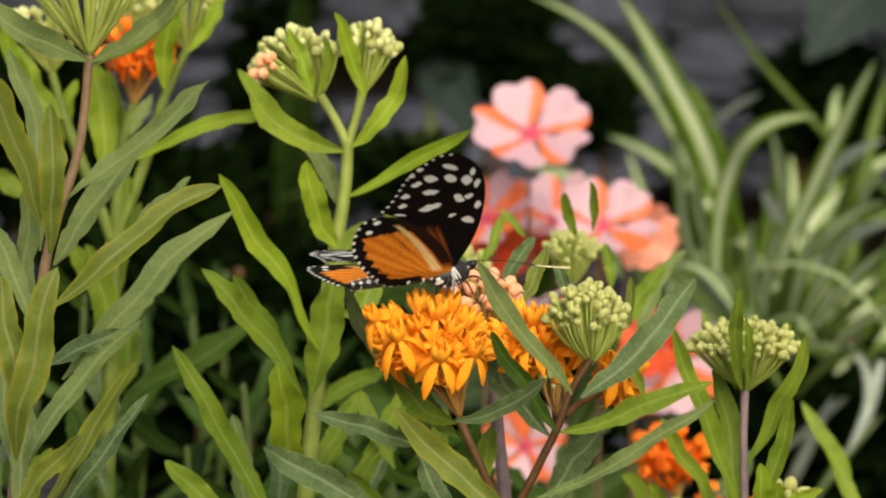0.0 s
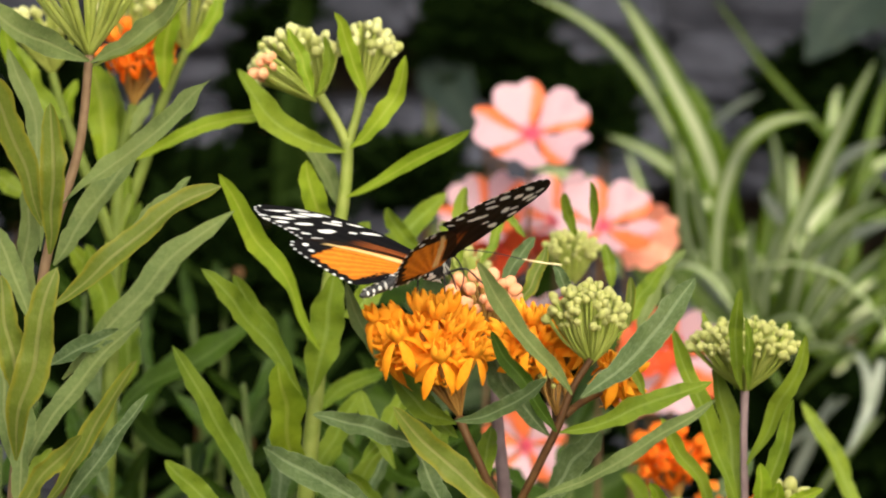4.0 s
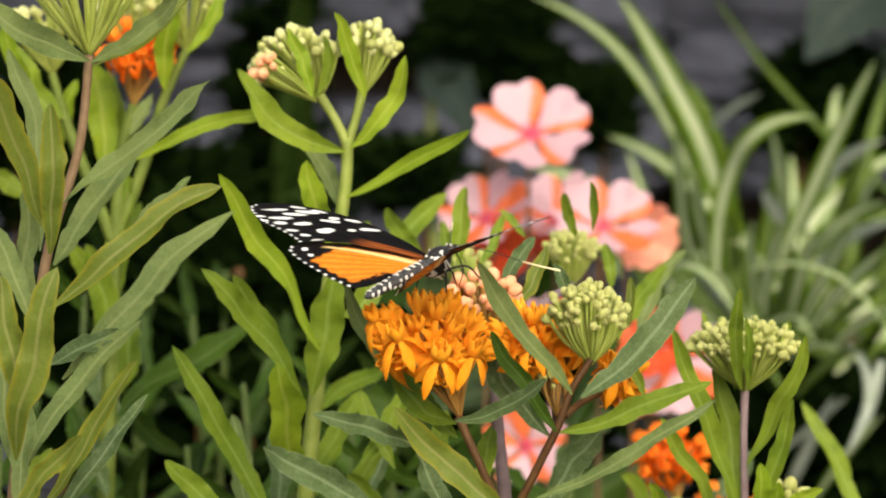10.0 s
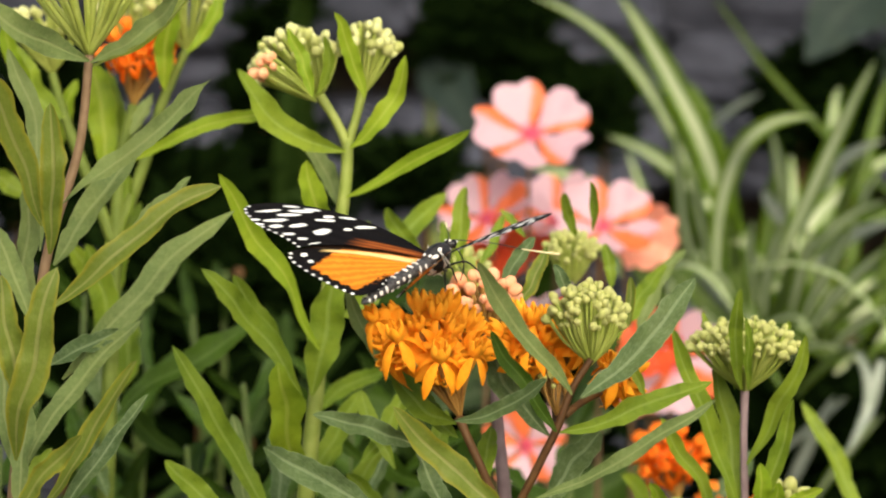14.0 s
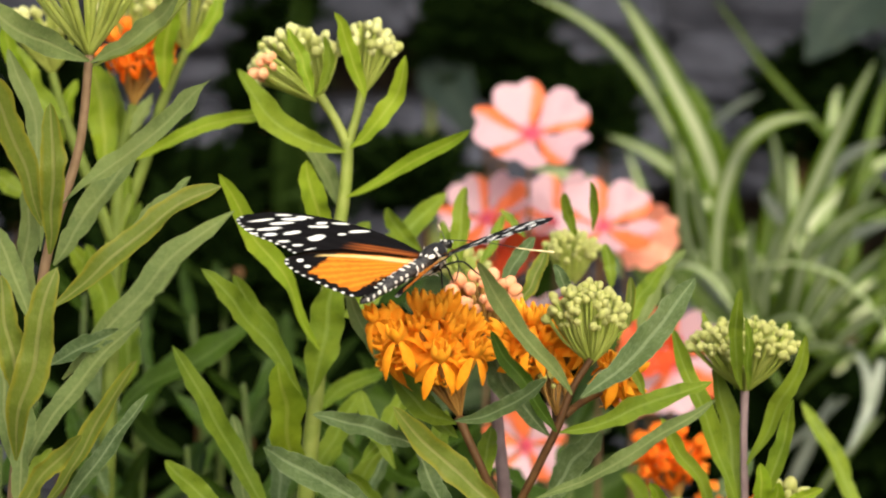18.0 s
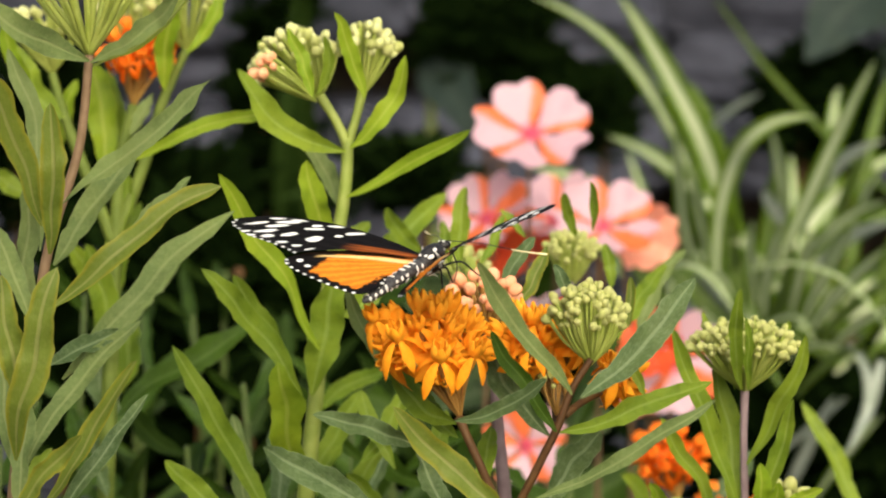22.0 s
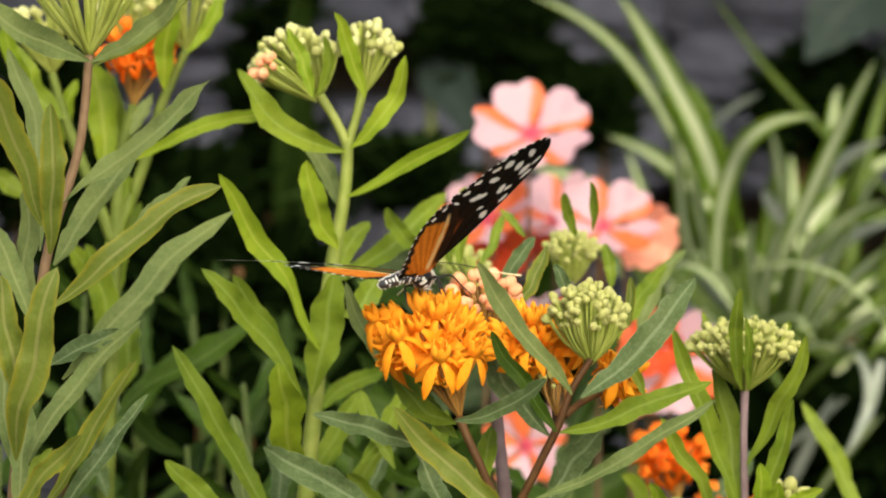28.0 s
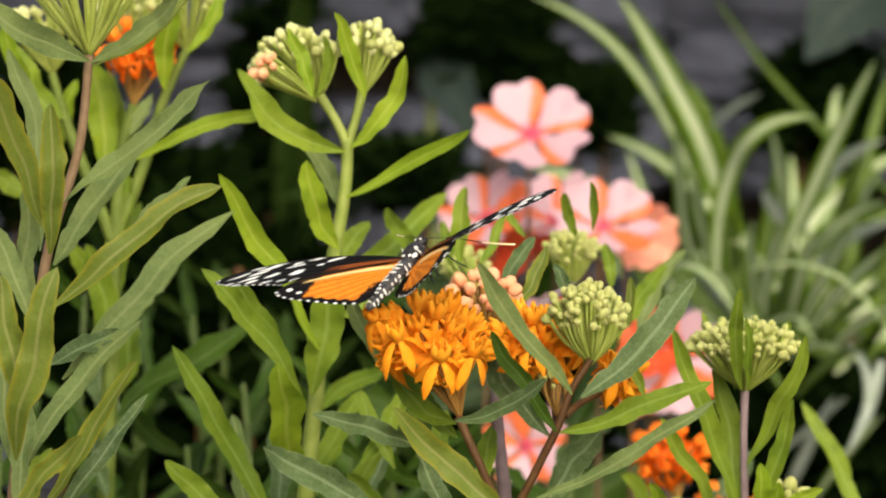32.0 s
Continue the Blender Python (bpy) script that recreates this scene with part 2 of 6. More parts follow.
def sphere_mesh(name, rx, ry, rz, rings=7, sides=10, z0=0.0, pinch=0.0):
    verts, faces = [(0, 0, z0 - rz)], []
    for i in range(1, rings):
        t = math.pi * i / rings
        z = -math.cos(t)
        w = math.sin(t) * (1 - pinch * z)
        verts += [(rx * w * math.cos(6.2832 * k / sides), ry * w * math.sin(6.2832 * k / sides), z0 + rz * z) for k in range(sides)]
    verts.append((0, 0, z0 + rz))
    last = len(verts) - 1
    for k in range(sides):
        j = (k + 1) % sides
        faces.append((0, 1 + j, 1 + k))
        faces.append((last, 1 + (rings - 2) * sides + k, 1 + (rings - 2) * sides + j))
        for i in range(rings - 2):
            faces.append((1 + i * sides + k, 1 + i * sides + j, 1 + (i + 1) * sides + j, 1 + (i + 1) * sides + k))
    me = bpy.data.meshes.new(name)
    me.from_pydata(verts, [], faces)
    return smooth(me)


def merged(name, meshes):
    """One mesh out of (mesh, matrix) pairs of plain geometry."""
    verts, faces = [], []
    for me, m in meshes:
        k = len(verts)
        verts += [m @ v.co for v in me.vertices]
        faces += [tuple(k + i for i in p.vertices) for p in me.polygons]
    out = bpy.data.meshes.new(name)
    out.from_pydata(verts, [], faces)
    return smooth(out)


def aim(at, axis, spin=0.0, size=1.0):
    """A pose at a place with z along axis, turned about it."""
    return Matrix.Translation(at) @ Vector(axis).to_track_quat("Z", "Y").to_matrix().to_4x4() @ Matrix.Rotation(spin, 4, "Z") @ Matrix.Scale(size, 4)


# ---------------------------------------------------------------- milkweed flowers and buds
def petal_ring(name, length, width, bend, start=0.0012):
    """Five oblong petals that swing outwards and back down the stalk, keeled along the middle."""
    verts, faces = [], []
    for k in range(5):
        turn = Matrix.Rotation(2 * math.pi * k / 5, 3, "Z")
        first = len(verts)
        reach = length * (1 + 0.10 * math.sin(k * 2.7))
        for i in range(10):
            s = i / 9
            a = radians(bend) * s ** 0.8
            r = start + reach * math.sin(min(a, 1.75)) / radians(bend) * (0.75 + 0.25 * s)
            z = -reach * (1 - math.cos(a)) / radians(bend) * 1.2
            w = width / 2 * max(0.05, min(1.0, 0.42 + 1.5 * s) * (1 - max(0.0, (s - 0.40) / 0.60) ** 1.8) ** 0.85)
            for u in (-1, -0.5, 0, 0.5, 1):
                verts.append(turn @ Vector((r - 0.20 * w * abs(u), u * w + 0.0004 * s * math.sin(k * 3.1), z - 0.25 * w * u * u)))
        for i in range(9):
            for c in range(4):
                o = first + i * 5 + c
                faces.append((o, o + 1, o + 6, o + 5))
    me = bpy.data.meshes.new(name)
    me.from_pydata(verts, [], faces)
    return smooth(me)


def hood_mesh():
    """A spoon-shaped hood that stands up round the column, open to the inside, its rim paler and notched."""
    verts, faces = [], []
    rows, cols = 8, 7
    for i in range(rows):
        s = i / (rows - 1)
        wide = 0.00092 * (0.62 + 0.75 * math.sin(math.pi * min(1.0, 0.15 + 0.62 * s)))
        for j in range(cols):
            u = j / (cols - 1) * 2 - 1
            tip = 1 - 0.45 * u * u * s
            verts.append((0.0003 + 0.0008 * math.sin(math.pi * s * 0.85) - 0.0009 * u * u, wide * u, 0.0002 + 0.0047 * s * tip))
    n = len(verts)
    verts += [(x - 0.00035, y * 0.8, z + 0.0001) for x, y, z in verts]
    for i in range(rows - 1):
        for j in range(cols - 1):
            o = i * cols + j
            faces.append((o, o + 1, o + cols + 1, o + cols))
            faces.append((n + o, n + o + cols, n + o + cols + 1, n + o + 1))
    for j in range(cols - 1):
        o = (rows - 1) * cols + j
        faces.append((o, o + 1, n + o + 1, n + o))
    me = bpy.data.meshes.new("hood")
    me.from_pydata(verts, [], faces)
    return me


def corona_mesh(name):
    """Five upright hoods round a short column, each with a curved horn inside."""
    bits = [(sphere_mesh("column", 0.0012, 0.0012, 0.0019, 5, 10, 0.0016), Matrix.Identity(4))]
    hood = hood_mesh()
    horn = sphere_mesh("horn", 0.00026, 0.00026, 0.0017, 5, 6, 0.0036)
    for k in range(5):
        m = Matrix.Rotation(2 * math.pi * (k + 0.5) / 5, 4, "Z") @ Matrix.Translation((0.0014, 0, 0.0002)) @ Matrix.Rotation(radians(1 + 4 * math.sin(k * 2.3)), 4, "Y")
        bits.append((hood, m))
        bits.append((horn, m @ Matrix.Translation((-0.0006, 0, 0.0004)) @ Matrix.Rotation(radians(-14), 4, "Y")))
    return merged(name, bits)


PETALS = [petal_ring("petals", 0.0088, 0.0028, b) for b in (72, 104, 138)]
CROWN = corona_mesh("corona")
CROWN_RED = CROWN.copy()
BUD = sphere_mesh("bud", 0.00145, 0.00145, 0.0018, 7, 15, 0.0011, 0.05)
for v in BUD.vertices:
    # five shallow furrows where the folded petals meet
    f = 1 + 0.11 * math.cos(5 * math.atan2(v.co.y, v.co.x))
    v.co.x, v.co.y = v.co.x * f, v.co.y * f
PETALS_RED = [m.copy() for m in PETALS]


def dome(count, seed, low=-0.35):
    """Even places on a dome, slightly shaken."""
    rnd = random.Random(seed)
    out = []
    for i in range(count):
        z = 1 - (1 - low) * (i + 0.5) / count
        a = i * 2.39996 + rnd.uniform(-0.25, 0.25)
        r = math.sqrt(max(0.0, 1 - z * z))
        out.append(Vector((r * math.cos(a), r * math.sin(a), z)))
    return out


def open_flower(plant, hub, at, axis, spin, size, red, shape):
    """One flower of an umbel: reflexed petals under an upright crown, on its own stalk from the hub."""
    hub, at, axis = Vector(hub), Vector(at), Vector(axis).normalized()
    mid = (hub + at) / 2 - axis * 0.001 + (at - hub).cross(Vector((0, 0, 1))) * 0.05
    petals = part("flower", (PETALS_RED if red else PETALS)[shape], PETAL_RED if red else PETAL, plant)
    petals.matrix_basis = aim(at, axis, spin, size)
    crown = part("corona", CROWN_RED if red else CROWN, CORONA_RED if red else CORONA, None)
    crown.parent = petals
    ped = part("pedicel", tube_mesh("pedicel", [hub, mid, at - axis * 0.0015], [0.0005, 0.00045, 0.0006], 6), PEDICEL_RED, None)
    under(petals, ped)


def flower_head(plant, hub, centre, radii, count, seed, red=False, low=-0.45, size=1.0, tilt=(0, -0.25, 1)):
    """An umbel of open flowers: thin stalks from one hub to a dome of five-petalled flowers."""
    rnd = random.Random(seed)
    hub, centre = Vector(hub), Vector(centre)
    lean = Vector(tilt).to_track_quat("Z", "Y").to_matrix()
    for d in dome(count, seed, low):
        d = lean @ d
        at = centre + Vector((d.x * radii[0], d.y * radii[1], d.z * radii[2])) * rnd.uniform(0.86, 1.05)
        axis = (d * 0.8 + Vector((0, -0.04, 0.45)) + Vector([rnd.uniform(-0.22, 0.22) for _ in range(3)])).normalized()
        open_flower(plant, hub, at, axis, rnd.uniform(0, 1.26), size * rnd.uniform(0.9, 1.12), red, 2 if d.z > 0.3 else 1 if d.z > -0.25 else 0)


BUD_MESHES = {}


def bud_head(plant, hub, centre, radii, count, seed, material, second=None, share=0.0, low=-0.1, size=1.0, tilt=(0, -0.2, 1), pedicel=None, stout=1.0, clumps=0.0):
    """An umbel of closed buds, each on its own thin stalk."""
    rnd = random.Random(seed)
    hub, centre = Vector(hub), Vector(centre)
    lean = Vector(tilt).to_track_quat("Z", "Y").to_matrix()
    for d in dome(count, seed, low):
        d = lean @ d
        at = centre + Vector((d.x * radii[0], d.y * radii[1], d.z * radii[2])) * rnd.uniform(0.8, 1.08)
        at += clumps * noise.noise_vector(at * 260.0)
        axis = (d * 0.8 + (at - hub).normalized()).normalized()
        mid = (hub * 0.45 + at * 0.55) + d * 0.001
        m = second if second and rnd.random() < share else material
        if m.name not in BUD_MESHES:
            BUD_MESHES[m.name] = BUD.copy()
        bud = part("bud", BUD_MESHES[m.name], m, plant)
        bud.matrix_basis = aim(at, axis, rnd.uniform(0, 6), size * rnd.uniform(0.62, 1.25))
        ped = part("pedicel", tube_mesh("pedicel", [hub, mid, at], [0.0005 * size * stout, 0.00045 * size * stout, 0.0007 * size * stout], 6), pedicel or PEDICEL, None)
        under(bud, ped)


# ---------------------------------------------------------------- ground and wall
def build_ground():
    rnd = random.Random(3)
    n = 60
    xs = [(abs(i / n * 2 - 1) ** 3.0) * (1 if i > n / 2 else -1) * 60 for i in range(n + 1)]
    pts, uvs = [], []
    for i, y in enumerate(xs):
        for x in xs:
            h = 0.03 * noise.noise(Vector((x * 3, y * 3, 0))) + 0.012 * noise.noise(Vector((x * 11, y * 11, 4)))
            pts.append((x, y + 0.5, h - 0.02))
            uvs.append((x, y))
    ob = part("ground", grid_mesh("ground", n + 1, n + 1, pts, uvs), SOIL, None)
    tagged(ob, "dark bare garden soil under the plants", "ground", kind="structure")


def stone_mesh(name, sx, sy, sz, seed):
    """A split slab with chipped, rounded edges."""
    bm = bmesh.new()
    bmesh.ops.create_cube(bm, size=1.0)
    bmesh.ops.subdivide_edges(bm, edges=bm.edges[:], cuts=3, use_grid_fill=True)
    for v in bm.verts:
        p = v.co.copy()
        q = Vector((abs(p.x) * 2, abs(p.y) * 2, abs(p.z) * 2))
        corner = max(0.0, q.x + q.y + q.z - 2.1)
        p *= 1 - 0.13 * corner
        j = noise.noise_vector(p * 2.3 + Vector((seed * 7.1, seed * 3.3, 0))) * 0.10
        v.co = Vector(((p.x + j.x) * sx, (p.y + j.y) * sy, (p.z + j.z) * sz))
    me = bpy.data.meshes.new(name)
    bm.to_mesh(me)
    bm.free()
    return me


def build_wall():
    """A dry wall of grey slabs behind the bed, with dark gaps between them."""
    wall = tagged(new("wall_rock"), "dry-laid grey slate wall behind the flower bed", "wall", kind="structure")
    wall.matrix_world = Matrix.Translation((0, 1.95, 0))
    rnd = random.Random(11)
    back = bmesh.new()
    bmesh.ops.create_cube(back, size=1.0, matrix=Matrix.Translation((0, 0.19, 0.56)) @ Matrix.Diagonal((3.3, 0.2, 1.16, 1)))
    part("backing", back, SOIL, None, "dark earth behind the stones").parent = wall
    z = 0.0
    while z < 1.15:
        h = rnd.uniform(0.055, 0.10)
        x = -1.5 + rnd.uniform(0, 0.2)
        while x < 1.5:
            w = rnd.uniform(0.10, 0.26)
            if rnd.random() > 0.10:
                ob = part("stone", stone_mesh("stone", w * 1.04, rnd.uniform(0.14, 0.24), h * 1.04, rnd.random() * 90), STONE, None)
                ob.matrix_basis = pose(x + w / 2, 1.98 + rnd.uniform(-0.05, 0.05), z + h / 2, rnd.uniform(-5, 5), rnd.uniform(-4, 4), rnd.uniform(-9, 9))
                under(wall, ob)
            x += w
        z += h


build_ground()
build_wall()


# ---------------------------------------------------------------- tall olive milkweed beside the flower
def olive_milkweed():
    p = thing("milkweed_plant", (-0.1041, -0.0185, 0.556)[:2] + (0.0,), "tall milkweed with dusty olive leaves and a pink-brown stem", "plant", "milkweeds in the bed")
    stalk(p, STEM_PINK, [(-0.1091, -0.0817, -0.1091), (-0.106, -0.0146, 0.5121), (-0.1034, -0.0068, 0.6394), (-0.0986, -0.0015, 0.6775), (-0.0948, 0.0017, 0.7004), (-0.0877, 0.005, 0.7233), (-0.0853, 0.0081, 0.7455)], [0.003, 0.0026, 0.0018, 0.0015, 0.0013, 0.0012, 0.0011])
    leaf(p, SILVER, (-0.0984, 0.0114, 0.697), (-0.1073, 0.0282, 0.7451), 0.00689, (0.0025, 0.0005, 0.0034), 20)
    leaf(p, OLIVE, (-0.0966, 0.0023, 0.7045), (-0.1097, -0.0122, 0.7447), 0.00845, (0.0, 0.0003, 0.0019), -25)
    leaf(p, SILVER, (-0.0998, 0.009, 0.6799), (-0.1004, 0.0241, 0.7156), 0.00662, (-0.0025, 0.0, 0.0), 30)
    leaf(p, SILVER, (-0.0955, 0.0158, 0.6929), (-0.0763, 0.0349, 0.7207), 0.00854, (-0.0007, -0.0002, -0.0011), 25)
    leaf(p, SILVER, (-0.0905, -0.0069, 0.7111), (-0.0543, -0.0127, 0.7416), 0.00673, (-0.0008, -0.0001, -0.0011), -32, twist=60, profile=spoon)
    leaf(p, LIME, (-0.0812, 0.0139, 0.7154), (-0.0725, 0.0153, 0.725), 0.00331)
    leaf(p, OLIVE, (-0.0932, -0.0135, 0.6998), (-0.0918, -0.0185, 0.7363), 0.00879, (0.0011, -0.004, 0.0006), 5, fold=0.15)
    leaf(p, OLIVE, (-0.0932, -0.0103, 0.6864), (-0.0533, -0.0061, 0.7162), 0.00808, (0.0003, 0.0002, 0.0016), -30, wave=0.42)
    leaf(p, SILVER, (-0.0791, 0.0034, 0.6981), (-0.0617, 0.009, 0.7163), 0.00539, (0.0003, -0.0001, -0.0008), 40)
    leaf(p, OLIVE, (-0.1006, -0.0252, 0.6524), (-0.0897, -0.0289, 0.6983), 0.01079, (-0.0008, -0.0058, 0.0021), 8, fold=0.16)
    leaf(p, SILVER, (-0.0993, -0.001, 0.6808), (-0.1115, 0.0123, 0.7038), 0.00709, (0.0011, 0.0002, 0.0013), -20)
    leaf(p, OLIVE, (-0.0985, -0.0284, 0.6658), (-0.1029, -0.029, 0.697), 0.00921, (-0.0005, 0.0, 0.0), 12)
    leaf(p, SILVER, (-0.1014, -0.006, 0.6451), (-0.0753, 0.0289, 0.6781), 0.00689, (-0.0019, 0.0003, 0.0019), 24)
    leaf(p, SILVER, (-0.0939, 0.0169, 0.6643), (-0.0537, 0.0625, 0.7014), 0.00818, (-0.0006, 0.0001, 0.0006), -24, wave=0.3)
    leaf(p, SHADE, (-0.097, 0.0074, 0.669), (-0.0816, 0.0283, 0.6739), 0.00606)
    leaf(p, OLIVE, (-0.0962, -0.0171, 0.6384), (-0.072, -0.0219, 0.676), 0.00532, (0.0008, 0.0001, 0.0005), 26)
    leaf(p, OLIVE, (-0.1017, -0.0273, 0.6372), (-0.0834, -0.0342, 0.6605), 0.00612, (-0.0005, 0.0001, 0.0008), 18)
    leaf(p, SHADE, (-0.0941, -0.0177, 0.6338), (-0.0709, -0.0033, 0.6642), 0.00539, (0.0003, 0.0, 0.0003), -22)
    leaf(p, SILVER, (-0.1034, -0.0058, 0.6464), (-0.11, 0.0086, 0.6772), 0.00709, (0.0003, 0.0, 0.0), -14)
    leaf(p, SILVER, (-0.1016, -0.0173, 0.6364), (-0.1014, -0.0032, 0.6653), 0.00673, (0.0013, 0.0, 0.0), 10)
    leaf(p, LEAF, (-0.1051, 0.0124, 0.6328), (-0.0978, 0.0244, 0.646), 0.00558)
    leaf(p, SILVER, (-0.0848, 0.0029, 0.7443), (-0.1091, -0.0199, 0.7621), 0.00781, (-0.0005, -0.0002, -0.0013), -24)
    leaf(p, SILVER, (-0.0845, 0.0028, 0.7438), (-0.0615, -0.0097, 0.7625), 0.0062, (0.0013, -0.0002, -0.0013), 20)
    leaf(p, OLIVE, (-0.085, 0.0076, 0.7422), (-0.0598, 0.0105, 0.7625), 0.0035, (0.0022, -0.0003, -0.0019), 40)
    bud_head(p, (-0.0853, 0.008, 0.7452), (-0.0877, 0.0109, 0.7658), (0.01771, 0.01499, 0.0109), 20, 5, BUD_PINK, BUD_CREAM, 0.5, low=-0.3, pedicel=PEDICEL, stout=1.5)
    return p


# ---------------------------------------------------------------- milkweeds behind it, some in orange flower
def rear_milkweed():
    p = thing("milkweed_plant", (-0.0969, 0.1675, 0.5148)[:2] + (0.0,), "bright green milkweed with orange and green flower heads", "plant", "milkweeds in the bed")
    stalk(p, STEM_MID, [(-0.1092, 0.096, -0.2814), (-0.1029, 0.1749, 0.4953), (-0.0986, 0.1814, 0.6135), (-0.0961, 0.1902, 0.6759), (-0.0945, 0.1934, 0.6989), (-0.091, 0.1956, 0.7146)], [0.0034, 0.003, 0.0026, 0.0022, 0.0018, 0.0014])
    stalk(p, STEM_MID, [(-0.096, 0.1902, 0.6759), (-0.0878, 0.1932, 0.6973), (-0.0823, 0.1957, 0.7154), (-0.0754, 0.1978, 0.7305)], [0.002, 0.0018, 0.0016, 0.0013], "side_stem")
    stalk(p, STEM_MID, [(-0.096, 0.1897, 0.6726), (-0.1053, 0.1929, 0.6957), (-0.1116, 0.1953, 0.7121), (-0.1149, 0.1969, 0.7239)], [0.002, 0.0018, 0.0016, 0.0013], "side_stem")
    flower_head(p, (-0.091, 0.1955, 0.7141), (-0.0893, 0.1974, 0.7277), (0.01029, 0.00996, 0.0093), 20, 21, True, low=-0.1, size=0.72)
    bud_head(p, (-0.0754, 0.1977, 0.7299), (-0.0745, 0.1998, 0.7442), (0.00996, 0.00913, 0.00697), 26, 8, BUD_GREEN, low=-0.1)
    bud_head(p, (-0.1149, 0.1969, 0.7236), (-0.1177, 0.1984, 0.7348), (0.00963, 0.00913, 0.00747), 30, 9, BUD_GREEN, BUD_CREAM, 0.2)
    bud_head(p, (-0.0951, 0.237, 0.7217), (-0.0958, 0.2396, 0.7404), (0.00996, 0.00913, 0.00664), 26, 10, BUD_GREEN, BUD_CREAM, 0.3)
    leaf(p, LIME, (-0.0809, 0.1862, 0.7196), (-0.0752, 0.1806, 0.7512), 0.00863, (-0.002, 0.0, 0.0), 8)
    leaf(p, LIME, (-0.0747, 0.1877, 0.7302), (-0.0648, 0.1903, 0.7489), 0.00564, (0.002, -0.0001, -0.001), 15)
    leaf(p, LIME, (-0.1012, 0.2026, 0.6928), (-0.1059, 0.2173, 0.7255), 0.01195, (0.0023, 0.0, 0.0), 10)
    leaf(p, LEAF, (-0.097, 0.2024, 0.6912), (-0.1031, 0.227, 0.7226), 0.00996, (0.0023, 0.0, 0.0), -20)
    leaf(p, LIME, (-0.1129, 0.2038, 0.7011), (-0.1083, 0.2066, 0.721), 0.00598, (-0.001, 0.0, 0.0), 12)
    leaf(p, LEAF, (-0.1105, 0.1851, 0.7115), (-0.124, 0.188, 0.7327), 0.01029, (-0.0023, -0.0002, -0.0016), 18)
    leaf(p, LIME, (-0.1191, 0.1862, 0.7196), (-0.1261, 0.1792, 0.7416), 0.00664, (-0.0017, -0.0002, -0.0016), 12)
    leaf(p, SILVER, (-0.0911, 0.1844, 0.7066), (-0.0842, 0.1861, 0.7188), 0.00498)
    leaf(p, LIME, (-0.0871, 0.1336, 0.7046), (-0.044, 0.1256, 0.7197), 0.00532, (0.0009, 0.0003, 0.0022), 22)
    leaf(p, LEAF, (-0.1003, 0.1888, 0.6661), (-0.0916, 0.1927, 0.694), 0.0073, (0.0017, 0.0, 0.0), 20)
    leaf(p, LEAF, (-0.0978, 0.1869, 0.6529), (-0.0962, 0.2022, 0.6895), 0.00863, (0.0013, 0.0, 0.0), -10)
    leaf(p, LEAF, (-0.0969, 0.186, 0.6463), (-0.1092, 0.18, 0.6757), 0.0093, (0.0017, 0.0002, 0.0016), 15)
    leaf(p, LEAF, (-0.0993, 0.1752, 0.6415), (-0.1033, 0.1701, 0.677), 0.01096, (0.0037, 0.0, 0.0), 5)
    leaf(p, SILVER, (-0.0936, 0.1764, 0.6496), (-0.0754, 0.1899, 0.6743), 0.01096, (-0.001, 0.0001, 0.001), 10)
    leaf(p, LEAF, (-0.0988, 0.2086, 0.6632), (-0.092, 0.2312, 0.6807), 0.00664)
    leaf(p, LEAF, (-0.1247, 0.2312, 0.6807), (-0.1376, 0.2324, 0.6893), 0.00797, (0.0, 0.0001, 0.0007), 30)
    leaf(p, DEEP, (-0.1006, 0.2221, 0.6159), (-0.0572, 0.2261, 0.644), 0.01029, (-0.001, 0.0002, 0.0016), 28)
    leaf(p, LEAF, (-0.0962, 0.1935, 0.6281), (-0.0954, 0.2166, 0.6482), 0.01162, (0.0013, 0.0, 0.0))
    leaf(p, SHADE, (-0.0986, 0.1823, 0.62), (-0.1003, 0.1851, 0.6398), 0.01162, (-0.001, 0.0, 0.0))
    leaf(p, DEEP, (-0.101, 0.1702, 0.6056), (-0.1123, 0.2029, 0.623), 0.0083)
    leaf(p, SHADE, (-0.0977, 0.1697, 0.6024), (-0.1046, 0.1919, 0.6165), 0.00764)
    return p


